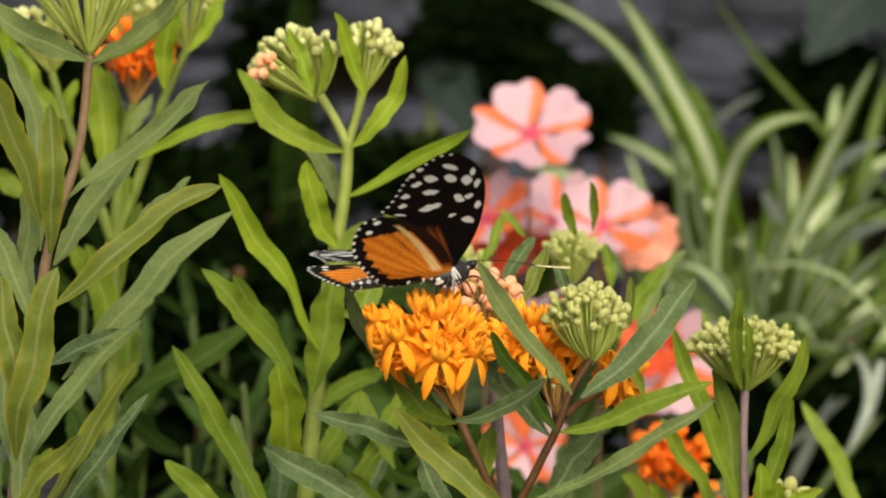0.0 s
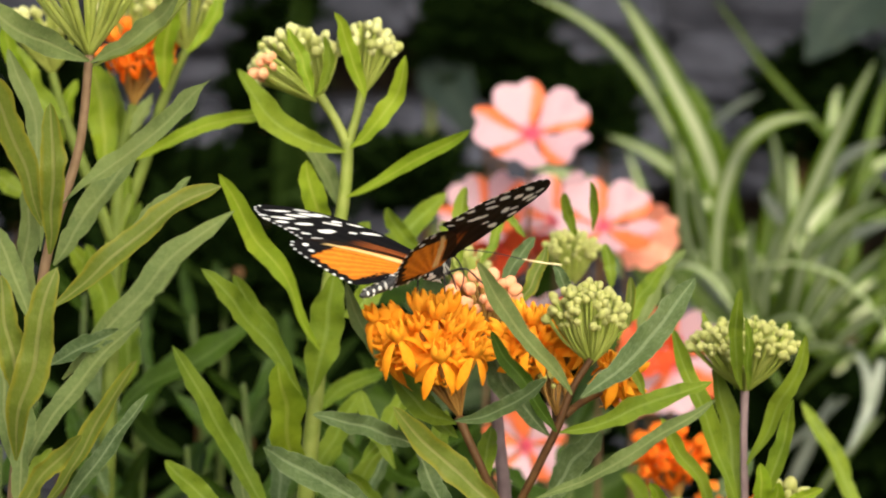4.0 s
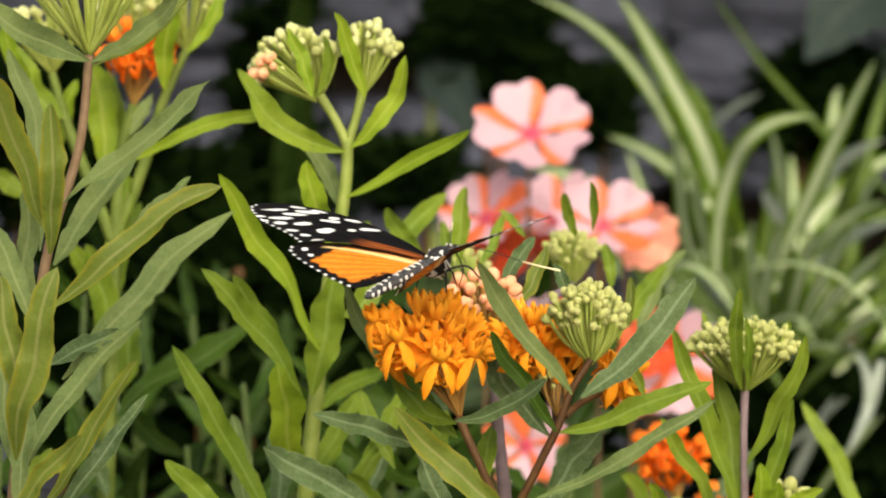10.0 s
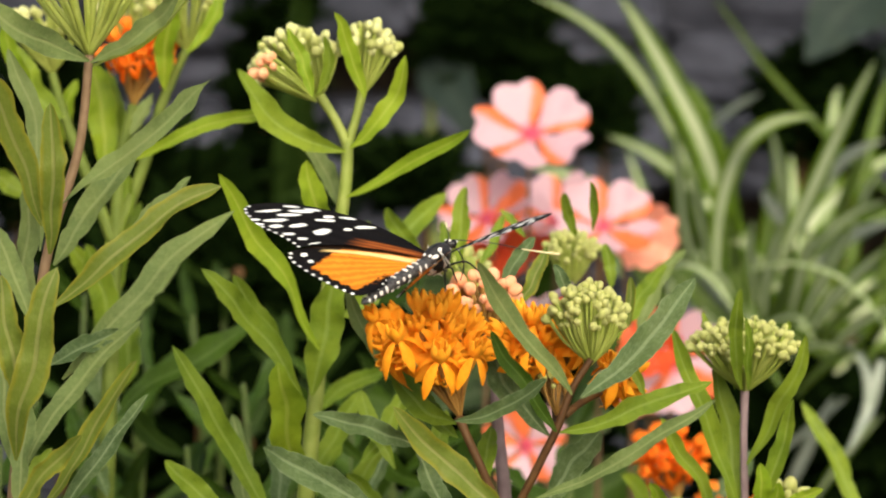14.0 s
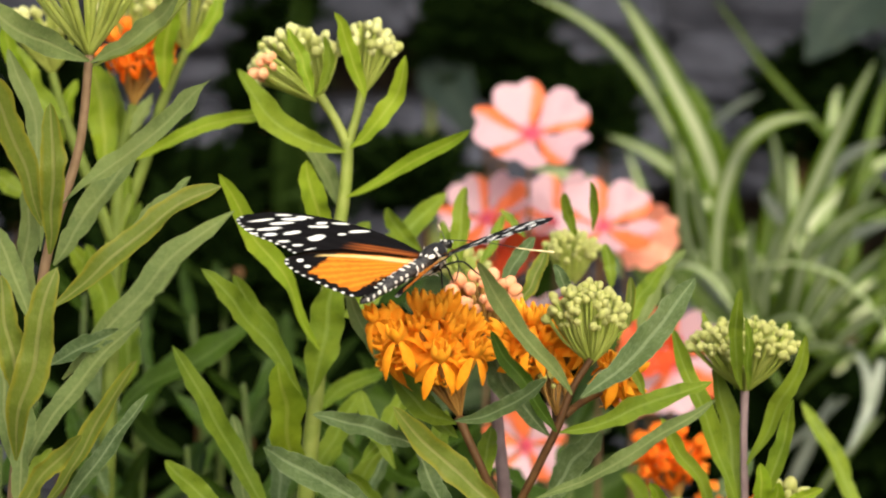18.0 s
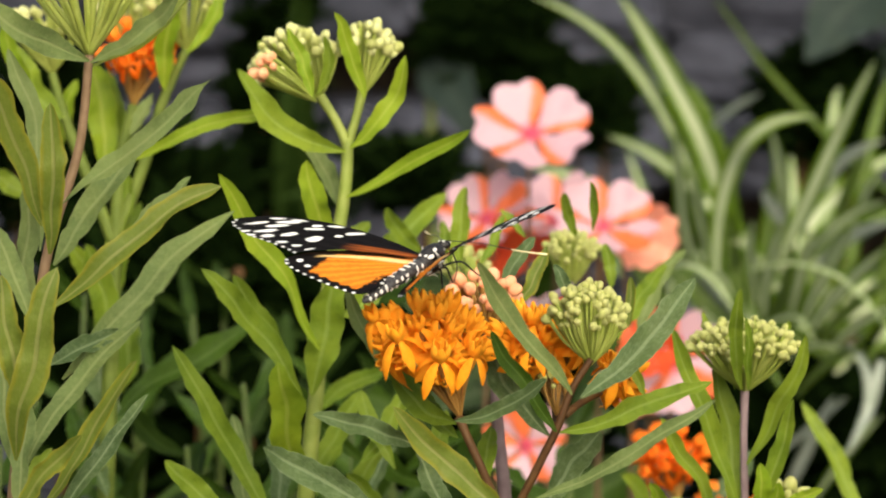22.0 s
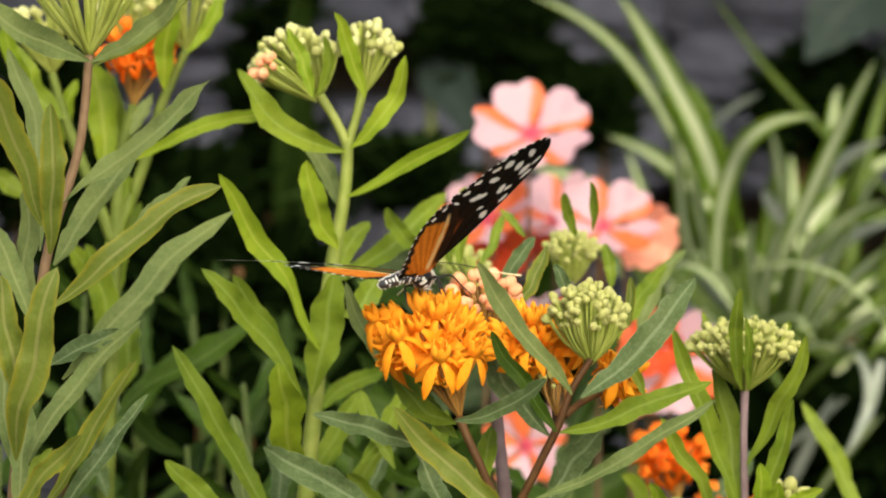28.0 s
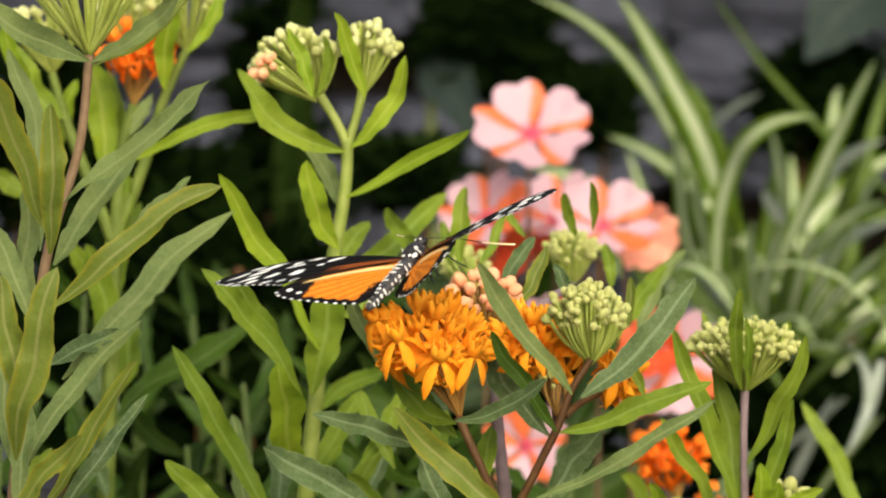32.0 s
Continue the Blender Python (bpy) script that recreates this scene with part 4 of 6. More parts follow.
# ---------------------------------------------------------------- background milkweeds, stalk by stalk
def wild_milkweed(x, y, height, seed, materials, lean=(0, 0)):
    """A leafy stem: lance leaves in loose pairs, wider and longer low down."""
    rnd = random.Random(seed)
    p = thing("milkweed_plant", (x, y, 0.0), "leafy green milkweed stem with shade of the bed painted into leaves", "plant", "leafy stems behind")
    top = Vector((x + lean[0], y + lean[1], height))
    foot = Vector((x, y, -0.01))
    mid = (foot + top) / 2 + Vector((rnd.uniform(-0.02, 0.02), rnd.uniform(-0.02, 0.02), 0))
    stalk(p, STEM_DARK, [foot, mid, top], [0.0026, 0.002, 0.001])
    count = 34
    for i in range(count):
        s = 0.42 + 0.58 * (i + rnd.random()) / count
        at = foot * (1 - s) ** 2 + mid * 2 * s * (1 - s) + top * s * s
        a = i * 2.4 + rnd.uniform(-0.4, 0.4)
        long = rnd.uniform(0.038, 0.062) * (1.15 - 0.45 * max(0, s - 0.6) / 0.4)
        up = rnd.uniform(0.5, 1.1)
        way = Vector((math.cos(a), math.sin(a), up)).normalized()
        bow = Vector((math.cos(a), math.sin(a), -0.5)) * rnd.uniform(-0.002, 0.006)
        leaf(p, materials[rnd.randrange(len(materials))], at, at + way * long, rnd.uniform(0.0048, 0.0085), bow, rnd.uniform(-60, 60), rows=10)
    return p


# Shade is put into leaf colour: a third in front, all farther back.
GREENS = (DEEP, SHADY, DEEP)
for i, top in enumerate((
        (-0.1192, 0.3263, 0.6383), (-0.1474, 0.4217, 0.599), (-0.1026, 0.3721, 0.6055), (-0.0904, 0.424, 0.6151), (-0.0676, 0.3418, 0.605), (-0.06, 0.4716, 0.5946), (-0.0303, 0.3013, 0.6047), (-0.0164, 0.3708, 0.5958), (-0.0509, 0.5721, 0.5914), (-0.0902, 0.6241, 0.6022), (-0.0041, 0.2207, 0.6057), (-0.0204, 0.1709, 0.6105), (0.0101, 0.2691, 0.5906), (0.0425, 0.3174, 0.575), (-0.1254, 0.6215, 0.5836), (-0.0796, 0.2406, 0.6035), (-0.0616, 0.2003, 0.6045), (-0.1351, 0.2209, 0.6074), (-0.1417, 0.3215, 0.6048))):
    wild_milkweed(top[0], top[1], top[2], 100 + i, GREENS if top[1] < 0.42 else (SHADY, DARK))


# ---------------------------------------------------------------- striped pink impatiens
def impatiens_petal_material():
    m, n, l, p = shader("striped_impatiens_petal")
    uv = n.new("ShaderNodeUVMap")
    sep = n.new("ShaderNodeSeparateXYZ")
    l.new(uv.outputs[0], sep.inputs[0])
    warp = calc(n, l, "MULTIPLY", calc(n, l, "SUBTRACT", noise_node(n, l, 160.0), 0.5), 0.35)
    info = n.new("ShaderNodeObjectInfo")
    reach = calc(n, l, "MULTIPLY", calc(n, l, "POWER", info.outputs["Random"], 3.0), 0.5)
    fade = calc(n, l, "MULTIPLY", sep.outputs[1], 0.12)
    stripe = ramp(n, l, calc(n, l, "ADD", calc(n, l, "ADD", calc(n, l, "SUBTRACT", sep.outputs[0], fade), warp), reach), 0.58, 0.80)
    col = mix(n, l, stripe, (0.60, 0.38, 0.415), (0.80, 0.165, 0.042))
    eye = ramp(n, l, sep.outputs[1], 0.30, 0.04)
    col = mix(n, l, eye, col, (0.78, 0.10, 0.13))
    l.new(col, p.inputs["Base Color"])
    p.inputs["Roughness"].default_value = 0.5
    bump(n, l, p, noise_node(n, l, 220.0), 0.3, 0.0005)
    thin(n, l, p, col, 0.3)
    return m


IMPATIENS = impatiens_petal_material()
THROAT = plain_material("magenta_throat", (0.42, 0.03, 0.08), (0.6, 0.08, 0.15), 0.5)
SALMON = plain_material("salmon_petal_back", (0.85, 0.30, 0.17), (0.86, 0.42, 0.30), 0.5, 120.0, through_light=0.3)


def heart_petal(length, seed):
    """A broad petal with a notched, rounded rim, gently cupped and rippled."""
    rows, cols = 12, 13
    pts, uvs = [], []
    for i in range(rows):
        s = i / (rows - 1)
        for j in range(cols):
            u = j / (cols - 1) * 2 - 1
            a = u * radians(33 + 5 * s)
            r = length * s * (1 - 0.13 * math.exp(-(u / 0.24) ** 2) * s * s) * (1 - 0.30 * abs(u) ** 3.5) * (1 + 0.05 * noise.noise(Vector((u * 3, seed, 0))))
            z = 0.14 * length * s * s - 0.10 * length * s * u * u + 0.05 * length * noise.noise(Vector((u * 2, s * 3, seed)))
            pts.append((r * math.sin(a), r * math.cos(a), z))
            uvs.append((u / 2 + 0.5, s))
    return grid_mesh("petal", rows, cols, pts, uvs)


HEARTS = [heart_petal(0.0235, k) for k in range(3)]

HEART_COPIES = {}


def heart_of(material, k):
    """The petal mesh that carries this material."""
    if (material.name, k) not in HEART_COPIES:
        HEART_COPIES[material.name, k] = HEARTS[k].copy()
    return HEART_COPIES[material.name, k]


REDDISH = plain_material("red_orange_impatiens_petal", (0.62, 0.05, 0.015), (0.78, 0.14, 0.04), 0.5, 120.0, through_light=0.3)


def blossom(plant, at, facing, spin=0.0, size=1.0, open_angle=8.0, petals=None):
    """Five broad petals round a small throat, on a thin stalk that bends down into the plant."""
    rnd = random.Random(round(at[0] * 9000))
    core = part("throat", sphere_mesh("throat", 0.0022, 0.0022, 0.0016), THROAT, plant, "magenta throat of a flower")
    core.matrix_basis = aim(at, facing, spin, size)
    for k in range(5):
        pt = part("petal", heart_of(petals or IMPATIENS, rnd.randrange(3)), petals or IMPATIENS, None)
        pt.matrix_basis = Matrix.Rotation(2 * math.pi * k / 5, 4, "Z") @ Matrix.Translation((0, 0.0008, 0.0002 * k)) @ Matrix.Rotation(radians(open_angle + rnd.uniform(-6, 6)), 4, "X")
        pt.parent = core
    back = Vector(at) - Vector(facing).normalized() * 0.002
    low = back + Vector((0, 0.03, -0.05))
    ped = part("flower_stalk", tube_mesh("flower_stalk", [back, back - Vector(facing).normalized() * 0.012, low, low + Vector((0, 0.02, -0.2))], [0.0008, 0.0008, 0.001, 0.0015]), STEM_PINK, None)
    under(core, ped)
    return core


def impatiens():
    p = thing("impatiens_plant", (0.0507, 0.5581, 0.1322)[:2] + (0.0,), "impatiens with orange-striped pale pink flowers", "plant")
    blossom(p, (0.0344, 0.533, 0.6692), (0.05, -0.72, 0.7), radians(14), 1.02, 8)
    blossom(p, (0.0173, 0.548, 0.634), (-0.15, -0.62, 0.78), radians(40), 0.86, 14)
    blossom(p, (0.0216, 0.566, 0.6216), (-0.1, -0.9, -0.1), radians(0), 0.74, 30, petals=REDDISH)
    blossom(p, (0.0457, 0.58, 0.6289), (0.0, -0.6, 0.8), radians(25), 0.95, 16)
    blossom(p, (0.0325, 0.6, 0.6244), (0.1, -0.8, 0.5), radians(20), 0.8, 12, petals=REDDISH)
    blossom(p, (0.0624, 0.53, 0.6333), (0.12, -0.62, 0.78), radians(20), 0.92, 12)
    blossom(p, (0.0767, 0.55, 0.6277), (0.3, -0.9, 0.1), radians(200), 0.72, 28, petals=SALMON)
    blossom(p, (0.0901, 0.5207, 0.5819), (0, -1, 0.3), radians(30), 0.92, 8)
    blossom(p, (0.0316, 0.4964, 0.5532), (-0.1, -1, 0.3), radians(20), 0.75, 14)
    blossom(p, (0.0819, 0.5115, 0.589), (-0.3, -0.9, 0.3), radians(15), 0.62, 22, petals=REDDISH)
    blossom(p, (0.0792, 0.5385, 0.5675), (-0.2, -0.8, 0.2), radians(50), 0.6, 30, petals=SALMON)
    blossom(p, (0.0419, 0.5227, 0.5904), (-0.1, -0.9, 0.4), radians(15), 0.8, 30)
    stalk(p, STEM_PINK, [(0.0524, 0.5614, -0.2032), (0.049, 0.6035, 0.3117), (0.0472, 0.6104, 0.5045), (0.046, 0.6202, 0.5743)], [0.006, 0.005, 0.004, 0.003])
    rnd = random.Random(77)
    for i in range(46):
        a = rnd.uniform(0, 6.28)
        hub = Vector((0.0484, 0.6195, 0.5696)) + Vector((rnd.uniform(-0.06, 0.035), rnd.uniform(-0.03, 0.06), rnd.uniform(-0.14, 0.03)))
        way = Vector((math.cos(a), math.sin(a) * 0.7, rnd.uniform(-0.1, 0.7))).normalized()
        if hub.x + way.x * 0.055 > 0.088:
            continue
        leaf(p, DEEP if rnd.random() < 0.6 else SHADE, hub, hub + way * rnd.uniform(0.04, 0.065), rnd.uniform(0.016, 0.026), (0, 0, 0.004), rnd.uniform(-60, 60), rows=10)
    return p


impatiens()


# ---------------------------------------------------------------- spider plants
def strap_leaf(p, material, base, tip, width, bow, roll=10, **more):
    return leaf(p, material, base, tip, width, bow, roll, profile=strap, fold=0.35, wave=0.0, rows=22, twist=0.0, sway=0.01, **more)


def spider_plant():
    p = thing("spider_plant", (0.1495, 0.9253, 0.23)[:2] + (0.0,), "spider plant with arching cream-striped strap leaves", "plant")
    strap_leaf(p, STRIPED, (0.1485, 0.96, 0.5674), (0.0849, 0.9, 0.6995), 0.0146, (0.0038, 0.0, 0.0063), 8)
    strap_leaf(p, STRIPED, (0.1339, 1.0, 0.5826), (0.0417, 0.94, 0.6948), 0.0075, (0.0082, 0.0, 0.0178), 16)
    strap_leaf(p, STRIPED, (0.1318, 0.86, 0.5675), (0.1706, 0.8, 0.6487), 0.0106, (-0.0117, -0.0, 0.0198), -12)
    strap_leaf(p, STRIPED, (0.1675, 0.91, 0.5659), (0.2054, 0.85, 0.67), 0.0098, (-0.0005, 0.0, 0.002), 10)
    strap_leaf(p, CREAM, (0.1805, 0.95, 0.5746), (0.2133, 0.89, 0.6272), 0.0084, (-0.0044, 0.0, 0.0075), 12)
    strap_leaf(p, STRAP, (0.2499, 1.08, 0.5724), (0.1419, 1.02, 0.6899), 0.0042, (-0.0048, 0.0, -0.0029), 20)
    strap_leaf(p, CREAM, (0.1445, 1.11, 0.6073), (0.1723, 1.05, 0.6356), 0.0046, (-0.0016, 0.0, 0.0026), 20)
    strap_leaf(p, STRIPED, (0.1822, 1.05, 0.5732), (0.1701, 0.99, 0.6206), 0.0082, (0.0005, 0.0, 0.0026), 6)
    strap_leaf(p, CREAM, (0.181, 1.03, 0.5661), (0.1599, 0.97, 0.5958), 0.0079, (0.0005, 0.0, 0.001), 10)
    strap_leaf(p, STRIPED, (0.1396, 0.77, 0.5813), (0.1983, 0.71, 0.5593), 0.0033, (0.0048, 0.0, 0.0143), 20)
    strap_leaf(p, STRIPED, (0.1007, 0.81, 0.5733), (0.133, 0.75, 0.5631), 0.0062, (0.0002, 0.0, 0.0127), 14)
    strap_leaf(p, STRIPED, (0.1314, 1.01, 0.5485), (0.1174, 0.95, 0.6249), 0.0086, (-0.0021, 0.0, 0.0014), 5)
    strap_leaf(p, STRIPED, (0.1388, 0.99, 0.5514), (0.123, 0.93, 0.6115), 0.0074, (-0.001, 0.0, 0.0033), -8)
    strap_leaf(p, STRAP, (0.1503, 0.98, 0.5499), (0.1342, 0.92, 0.6013), 0.0079, (0.0025, 0.0, 0.0019), 8)
    strap_leaf(p, STRIPED, (0.183, 0.93, 0.563), (0.2174, 0.87, 0.6014), 0.0077, (-0.0025, 0.0, 0.0053), 10)
    strap_leaf(p, CREAM, (0.1838, 0.91, 0.5602), (0.2177, 0.85, 0.593), 0.0071, (-0.001, 0.0, 0.0052), 14)
    strap_leaf(p, STRIPED, (0.1709, 0.89, 0.5407), (0.1784, 0.83, 0.5949), 0.0081, (-0.0015, 0.0, 0.0025), 8)
    strap_leaf(p, STRIPED, (0.1775, 0.9, 0.5363), (0.1977, 0.84, 0.5949), 0.0081, (-0.0003, 0.0, 0.0032), -10)
    strap_leaf(p, STRIPED, (0.1821, 0.89, 0.5351), (0.2127, 0.83, 0.5855), 0.0086, (-0.0024, 0.0, 0.0017), 12)
    strap_leaf(p, STRIPED, (0.1598, 0.92, 0.5359), (0.1652, 0.86, 0.5923), 0.0082, (-0.0024, 0.0, 0.0018), 6)
    strap_leaf(p, STRAP, (0.1842, 0.87, 0.5328), (0.2131, 0.81, 0.5722), 0.0075, (-0.0018, -0.0, 0.003), 10)
    strap_leaf(p, STRIPED, (0.1863, 0.85, 0.5306), (0.2134, 0.79, 0.5606), 0.0068, (-0.001, -0.0, 0.0049), -14)
    strap_leaf(p, STRAP, (0.1706, 0.96, 0.5266), (0.1736, 0.9, 0.5814), 0.0073, (0.0002, 0.0, 0.0004), 6)
    strap_leaf(p, STRIPED, (0.1595, 0.95, 0.5369), (0.1509, 0.89, 0.5911), 0.0072, (-0.002, 0.0, 0.0033), -6)
    strap_leaf(p, STRIPED, (0.2094, 0.99, 0.5632), (0.219, 0.93, 0.6086), 0.0063, (0.0001, 0.0, 0.0047), 8)
    strap_leaf(p, STRAP, (0.1842, 0.83, 0.5285), (0.1464, 0.77, 0.552), 0.0057, (-0.0004, 0.0, 0.0041), 16)
    strap_leaf(p, STRAP, (0.2079, 1.03, 0.5607), (0.2193, 0.97, 0.6213), 0.007, (-0.0034, 0.0, -0.0025), 8)
    strap_leaf(p, CREAM, (0.1853, 0.77, 0.5468), (0.1772, 0.71, 0.5056), 0.0048, (0.0111, 0.0, 0.005), 12)
    strap_leaf(p, CREAM, (0.1568, 0.79, 0.4928), (0.1811, 0.73, 0.5304), 0.0041, (0.0042, 0.0, 0.0029), 12)
    strap_leaf(p, STRIPED, (0.1634, 0.81, 0.532), (0.1882, 0.75, 0.5423), 0.0041, (-0.0024, 0.0, 0.008), 12)
    strap_leaf(p, CREAM, (0.1997, 0.76, 0.5406), (0.1781, 0.7, 0.5106), 0.006, (0.0019, 0.0, -0.0003), 10)
    strap_leaf(p, CREAM, (0.1553, 0.75, 0.4771), (0.1716, 0.69, 0.5402), 0.0059, (-0.0002, 0.0, 0.0018), 10)
    strap_leaf(p, STRIPED, (0.1697, 0.76, 0.475), (0.1927, 0.7, 0.5258), 0.005, (0.0003, 0.0, 0.0043), 12)
    strap_leaf(p, STRAP, (0.1633, 0.78, 0.5213), (0.1871, 0.72, 0.5526), 0.005, (0.0002, 0.0, 0.0053), 14)
    strap_leaf(p, STRAP, (0.1359, 0.8, 0.5444), (0.1568, 0.74, 0.5234), 0.0046, (0.0002, 0.0, 0.005), 12)
    strap_leaf(p, STRIPED, (0.1456, 0.82, 0.5411), (0.1687, 0.76, 0.5458), 0.0047, (0.004, 0.0, 0.0132), 14)
    rnd = random.Random(5)
    crown = Vector((0.1652, 0.9935, 0.5003))
    for i in range(30):
        a = rnd.uniform(0.2, 2.3)
        long = rnd.uniform(0.10, 0.19)
        base = crown + Vector((rnd.uniform(-0.03, 0.07), rnd.uniform(0.05, 0.14), rnd.uniform(-0.06, 0.01)))
        tip = base + Vector((math.cos(a) * long, rnd.uniform(-0.3, 0.5) * long, math.sin(a) * long * 0.75))
        strap_leaf(p, STRIPED if rnd.random() < 0.3 else STRAP, base, tip, rnd.uniform(0.008, 0.013), (0, 0, rnd.uniform(0.005, 0.03)), rnd.uniform(-40, 40))
    return p


spider_plant()


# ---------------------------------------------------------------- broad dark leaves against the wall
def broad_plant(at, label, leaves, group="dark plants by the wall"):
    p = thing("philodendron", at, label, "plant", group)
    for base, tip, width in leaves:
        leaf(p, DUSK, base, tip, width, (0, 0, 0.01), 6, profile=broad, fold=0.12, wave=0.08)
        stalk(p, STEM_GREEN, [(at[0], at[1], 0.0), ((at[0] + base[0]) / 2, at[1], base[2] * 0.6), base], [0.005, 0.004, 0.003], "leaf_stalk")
    return p




def shrub(at, radii, count, length, seed, material, label):
    """A loose mass of leaves on a few thin branches."""
    rnd = random.Random(seed)
    foot = Vector((at[0], at[1], 0.0))
    p = thing("shrub", foot, label, "shrub", "shrubs before the wall")
    verts, faces, uvs = [], [], []
    for i in range(count):
        d = Vector([rnd.gauss(0, 1) for _ in range(3)]).normalized() * rnd.random() ** 0.4
        c = Vector(at) + Vector((d.x * radii[0], d.y * radii[1], d.z * radii[2]))
        a = rnd.uniform(0, 6.28)
        way = Vector((math.cos(a), math.sin(a) * 0.8, rnd.uniform(-0.5, 0.9))).normalized()
        pts, uv, rows, cols = blade(c, c + way * length * rnd.uniform(0.6, 1.2), length * rnd.uniform(0.22, 0.4), (0, 0, -0.004), rnd.uniform(-80, 80), rows=6, seed=i)
        k = len(verts)
        verts += pts
        uvs += uv
        faces += [(k + r * cols + q, k + r * cols + q + 1, k + (r + 1) * cols + q + 1, k + (r + 1) * cols + q) for r in range(rows - 1) for q in range(cols - 1)]
    me = bpy.data.meshes.new("crown")
    me.from_pydata(verts, [], faces)
    layer = me.uv_layers.new(name="UVMap")
    index = np.empty(len(me.loops), dtype=np.int32)
    me.loops.foreach_get("vertex_index", index)
    layer.data.foreach_set("uv", np.asarray(uvs, dtype=np.float32)[index].ravel())
    part("crown", smooth(me), material, p)
    for k in range(2):
        top = Vector(at) + Vector((rnd.uniform(-0.6, 0.6) * radii[0], rnd.uniform(-0.5, 0.5) * radii[1], rnd.uniform(0.2, 0.8) * radii[2]))
        stalk(p, STEM_BROWN, [foot, (foot + top) / 2 + Vector((0.01 * k, 0.01, 0)), top], [0.006, 0.004, 0.002], "branch")
    return p


# Darkness between plants and wall is imitated by these near-black leaf colours.
DIM = "green shrub before the stones with deep shade painted into its leaves"
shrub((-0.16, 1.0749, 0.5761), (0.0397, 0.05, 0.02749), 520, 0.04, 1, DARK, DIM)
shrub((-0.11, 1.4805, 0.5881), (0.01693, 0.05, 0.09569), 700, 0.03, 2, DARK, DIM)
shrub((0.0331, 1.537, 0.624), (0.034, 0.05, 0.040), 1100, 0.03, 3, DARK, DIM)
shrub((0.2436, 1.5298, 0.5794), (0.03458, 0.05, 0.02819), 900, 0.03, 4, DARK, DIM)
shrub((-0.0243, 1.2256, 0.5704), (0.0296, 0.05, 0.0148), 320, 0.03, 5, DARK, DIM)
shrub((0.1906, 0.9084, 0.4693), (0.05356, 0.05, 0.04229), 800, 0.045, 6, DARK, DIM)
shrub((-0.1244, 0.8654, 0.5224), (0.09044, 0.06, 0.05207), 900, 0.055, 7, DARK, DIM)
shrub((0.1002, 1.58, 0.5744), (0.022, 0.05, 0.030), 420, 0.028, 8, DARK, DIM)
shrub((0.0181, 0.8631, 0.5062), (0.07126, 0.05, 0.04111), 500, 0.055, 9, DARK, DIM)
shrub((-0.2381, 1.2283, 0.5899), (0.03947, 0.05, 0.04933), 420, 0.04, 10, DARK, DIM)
shrub((-0.0887, 0.721, 0.5728), (0.04761, 0.05, 0.02756), 420, 0.04, 11, DARK, "low leafy green shrub of the bed with shade painted into its leaves")

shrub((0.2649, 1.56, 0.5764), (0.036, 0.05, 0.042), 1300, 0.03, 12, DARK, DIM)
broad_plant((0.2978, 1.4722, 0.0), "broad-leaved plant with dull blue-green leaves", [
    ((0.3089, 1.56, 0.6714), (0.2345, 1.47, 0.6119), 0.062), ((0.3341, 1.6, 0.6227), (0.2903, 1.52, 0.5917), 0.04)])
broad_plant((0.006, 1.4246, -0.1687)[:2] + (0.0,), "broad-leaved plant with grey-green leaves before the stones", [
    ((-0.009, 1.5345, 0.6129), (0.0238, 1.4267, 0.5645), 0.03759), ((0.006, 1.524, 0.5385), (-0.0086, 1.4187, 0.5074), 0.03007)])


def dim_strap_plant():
    p = thing("strap_plant", (-0.0856, 1.27, 0.0), "tall plant with olive strap leaves, painted dim for shade, before the stones", "plant", "dark plants by the wall")
    # The dimness of this corner comes from the shade in the SHADY colour.
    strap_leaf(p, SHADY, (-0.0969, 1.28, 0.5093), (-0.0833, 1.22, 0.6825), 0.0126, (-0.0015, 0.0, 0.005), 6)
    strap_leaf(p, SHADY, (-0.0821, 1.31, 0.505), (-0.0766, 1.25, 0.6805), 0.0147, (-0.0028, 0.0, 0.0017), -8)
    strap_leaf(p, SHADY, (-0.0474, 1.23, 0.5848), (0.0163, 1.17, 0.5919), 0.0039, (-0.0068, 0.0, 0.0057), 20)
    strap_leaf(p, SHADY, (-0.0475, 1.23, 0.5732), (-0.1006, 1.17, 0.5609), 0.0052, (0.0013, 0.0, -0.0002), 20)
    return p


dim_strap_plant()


# ---------------------------------------------------------------- the butterfly
BLACK_SCALE = (0.005, 0.004, 0.004)
WHITE_SCALE = (0.97, 0.96, 0.89)


def wing_material():
    m, n, l, p = shader("butterfly_wing")
    a = n.new("ShaderNodeAttribute")
    a.attribute_name = "pattern"
    fine = noise_node(n, l, 2500.0, 2.0)
    col = mix(n, l, 0.015, a.outputs["Color"], mix(n, l, fine, (0.0, 0.0, 0.0), (0.35, 0.33, 0.30)))
    l.new(col, p.inputs["Base Color"])
    p.inputs["Roughness"].default_value = 0.62
    p.inputs["Specular IOR Level"].default_value = 0.03
    bump(n, l, p, noise_node(n, l, 1200.0), 0.3, 0.0002)
    thin(n, l, p, col, 0.14)
    return m


WING = wing_material()
CHITIN = plain_material("black_chitin", (0.010, 0.009, 0.009), (0.03, 0.027, 0.025), 0.4, 600.0)
PALE_SCALES = plain_material("white_scales", (0.55, 0.54, 0.48), (0.75, 0.74, 0.68), 0.7, 600.0)
GREY_SCALES = plain_material("grey_abdomen_scales", (0.014, 0.013, 0.013), (0.09, 0.088, 0.088), 0.6, 900.0)
CLUB = plain_material("pale_yellow_club", (0.75, 0.62, 0.30), (0.85, 0.75, 0.45), 0.5, 600.0)
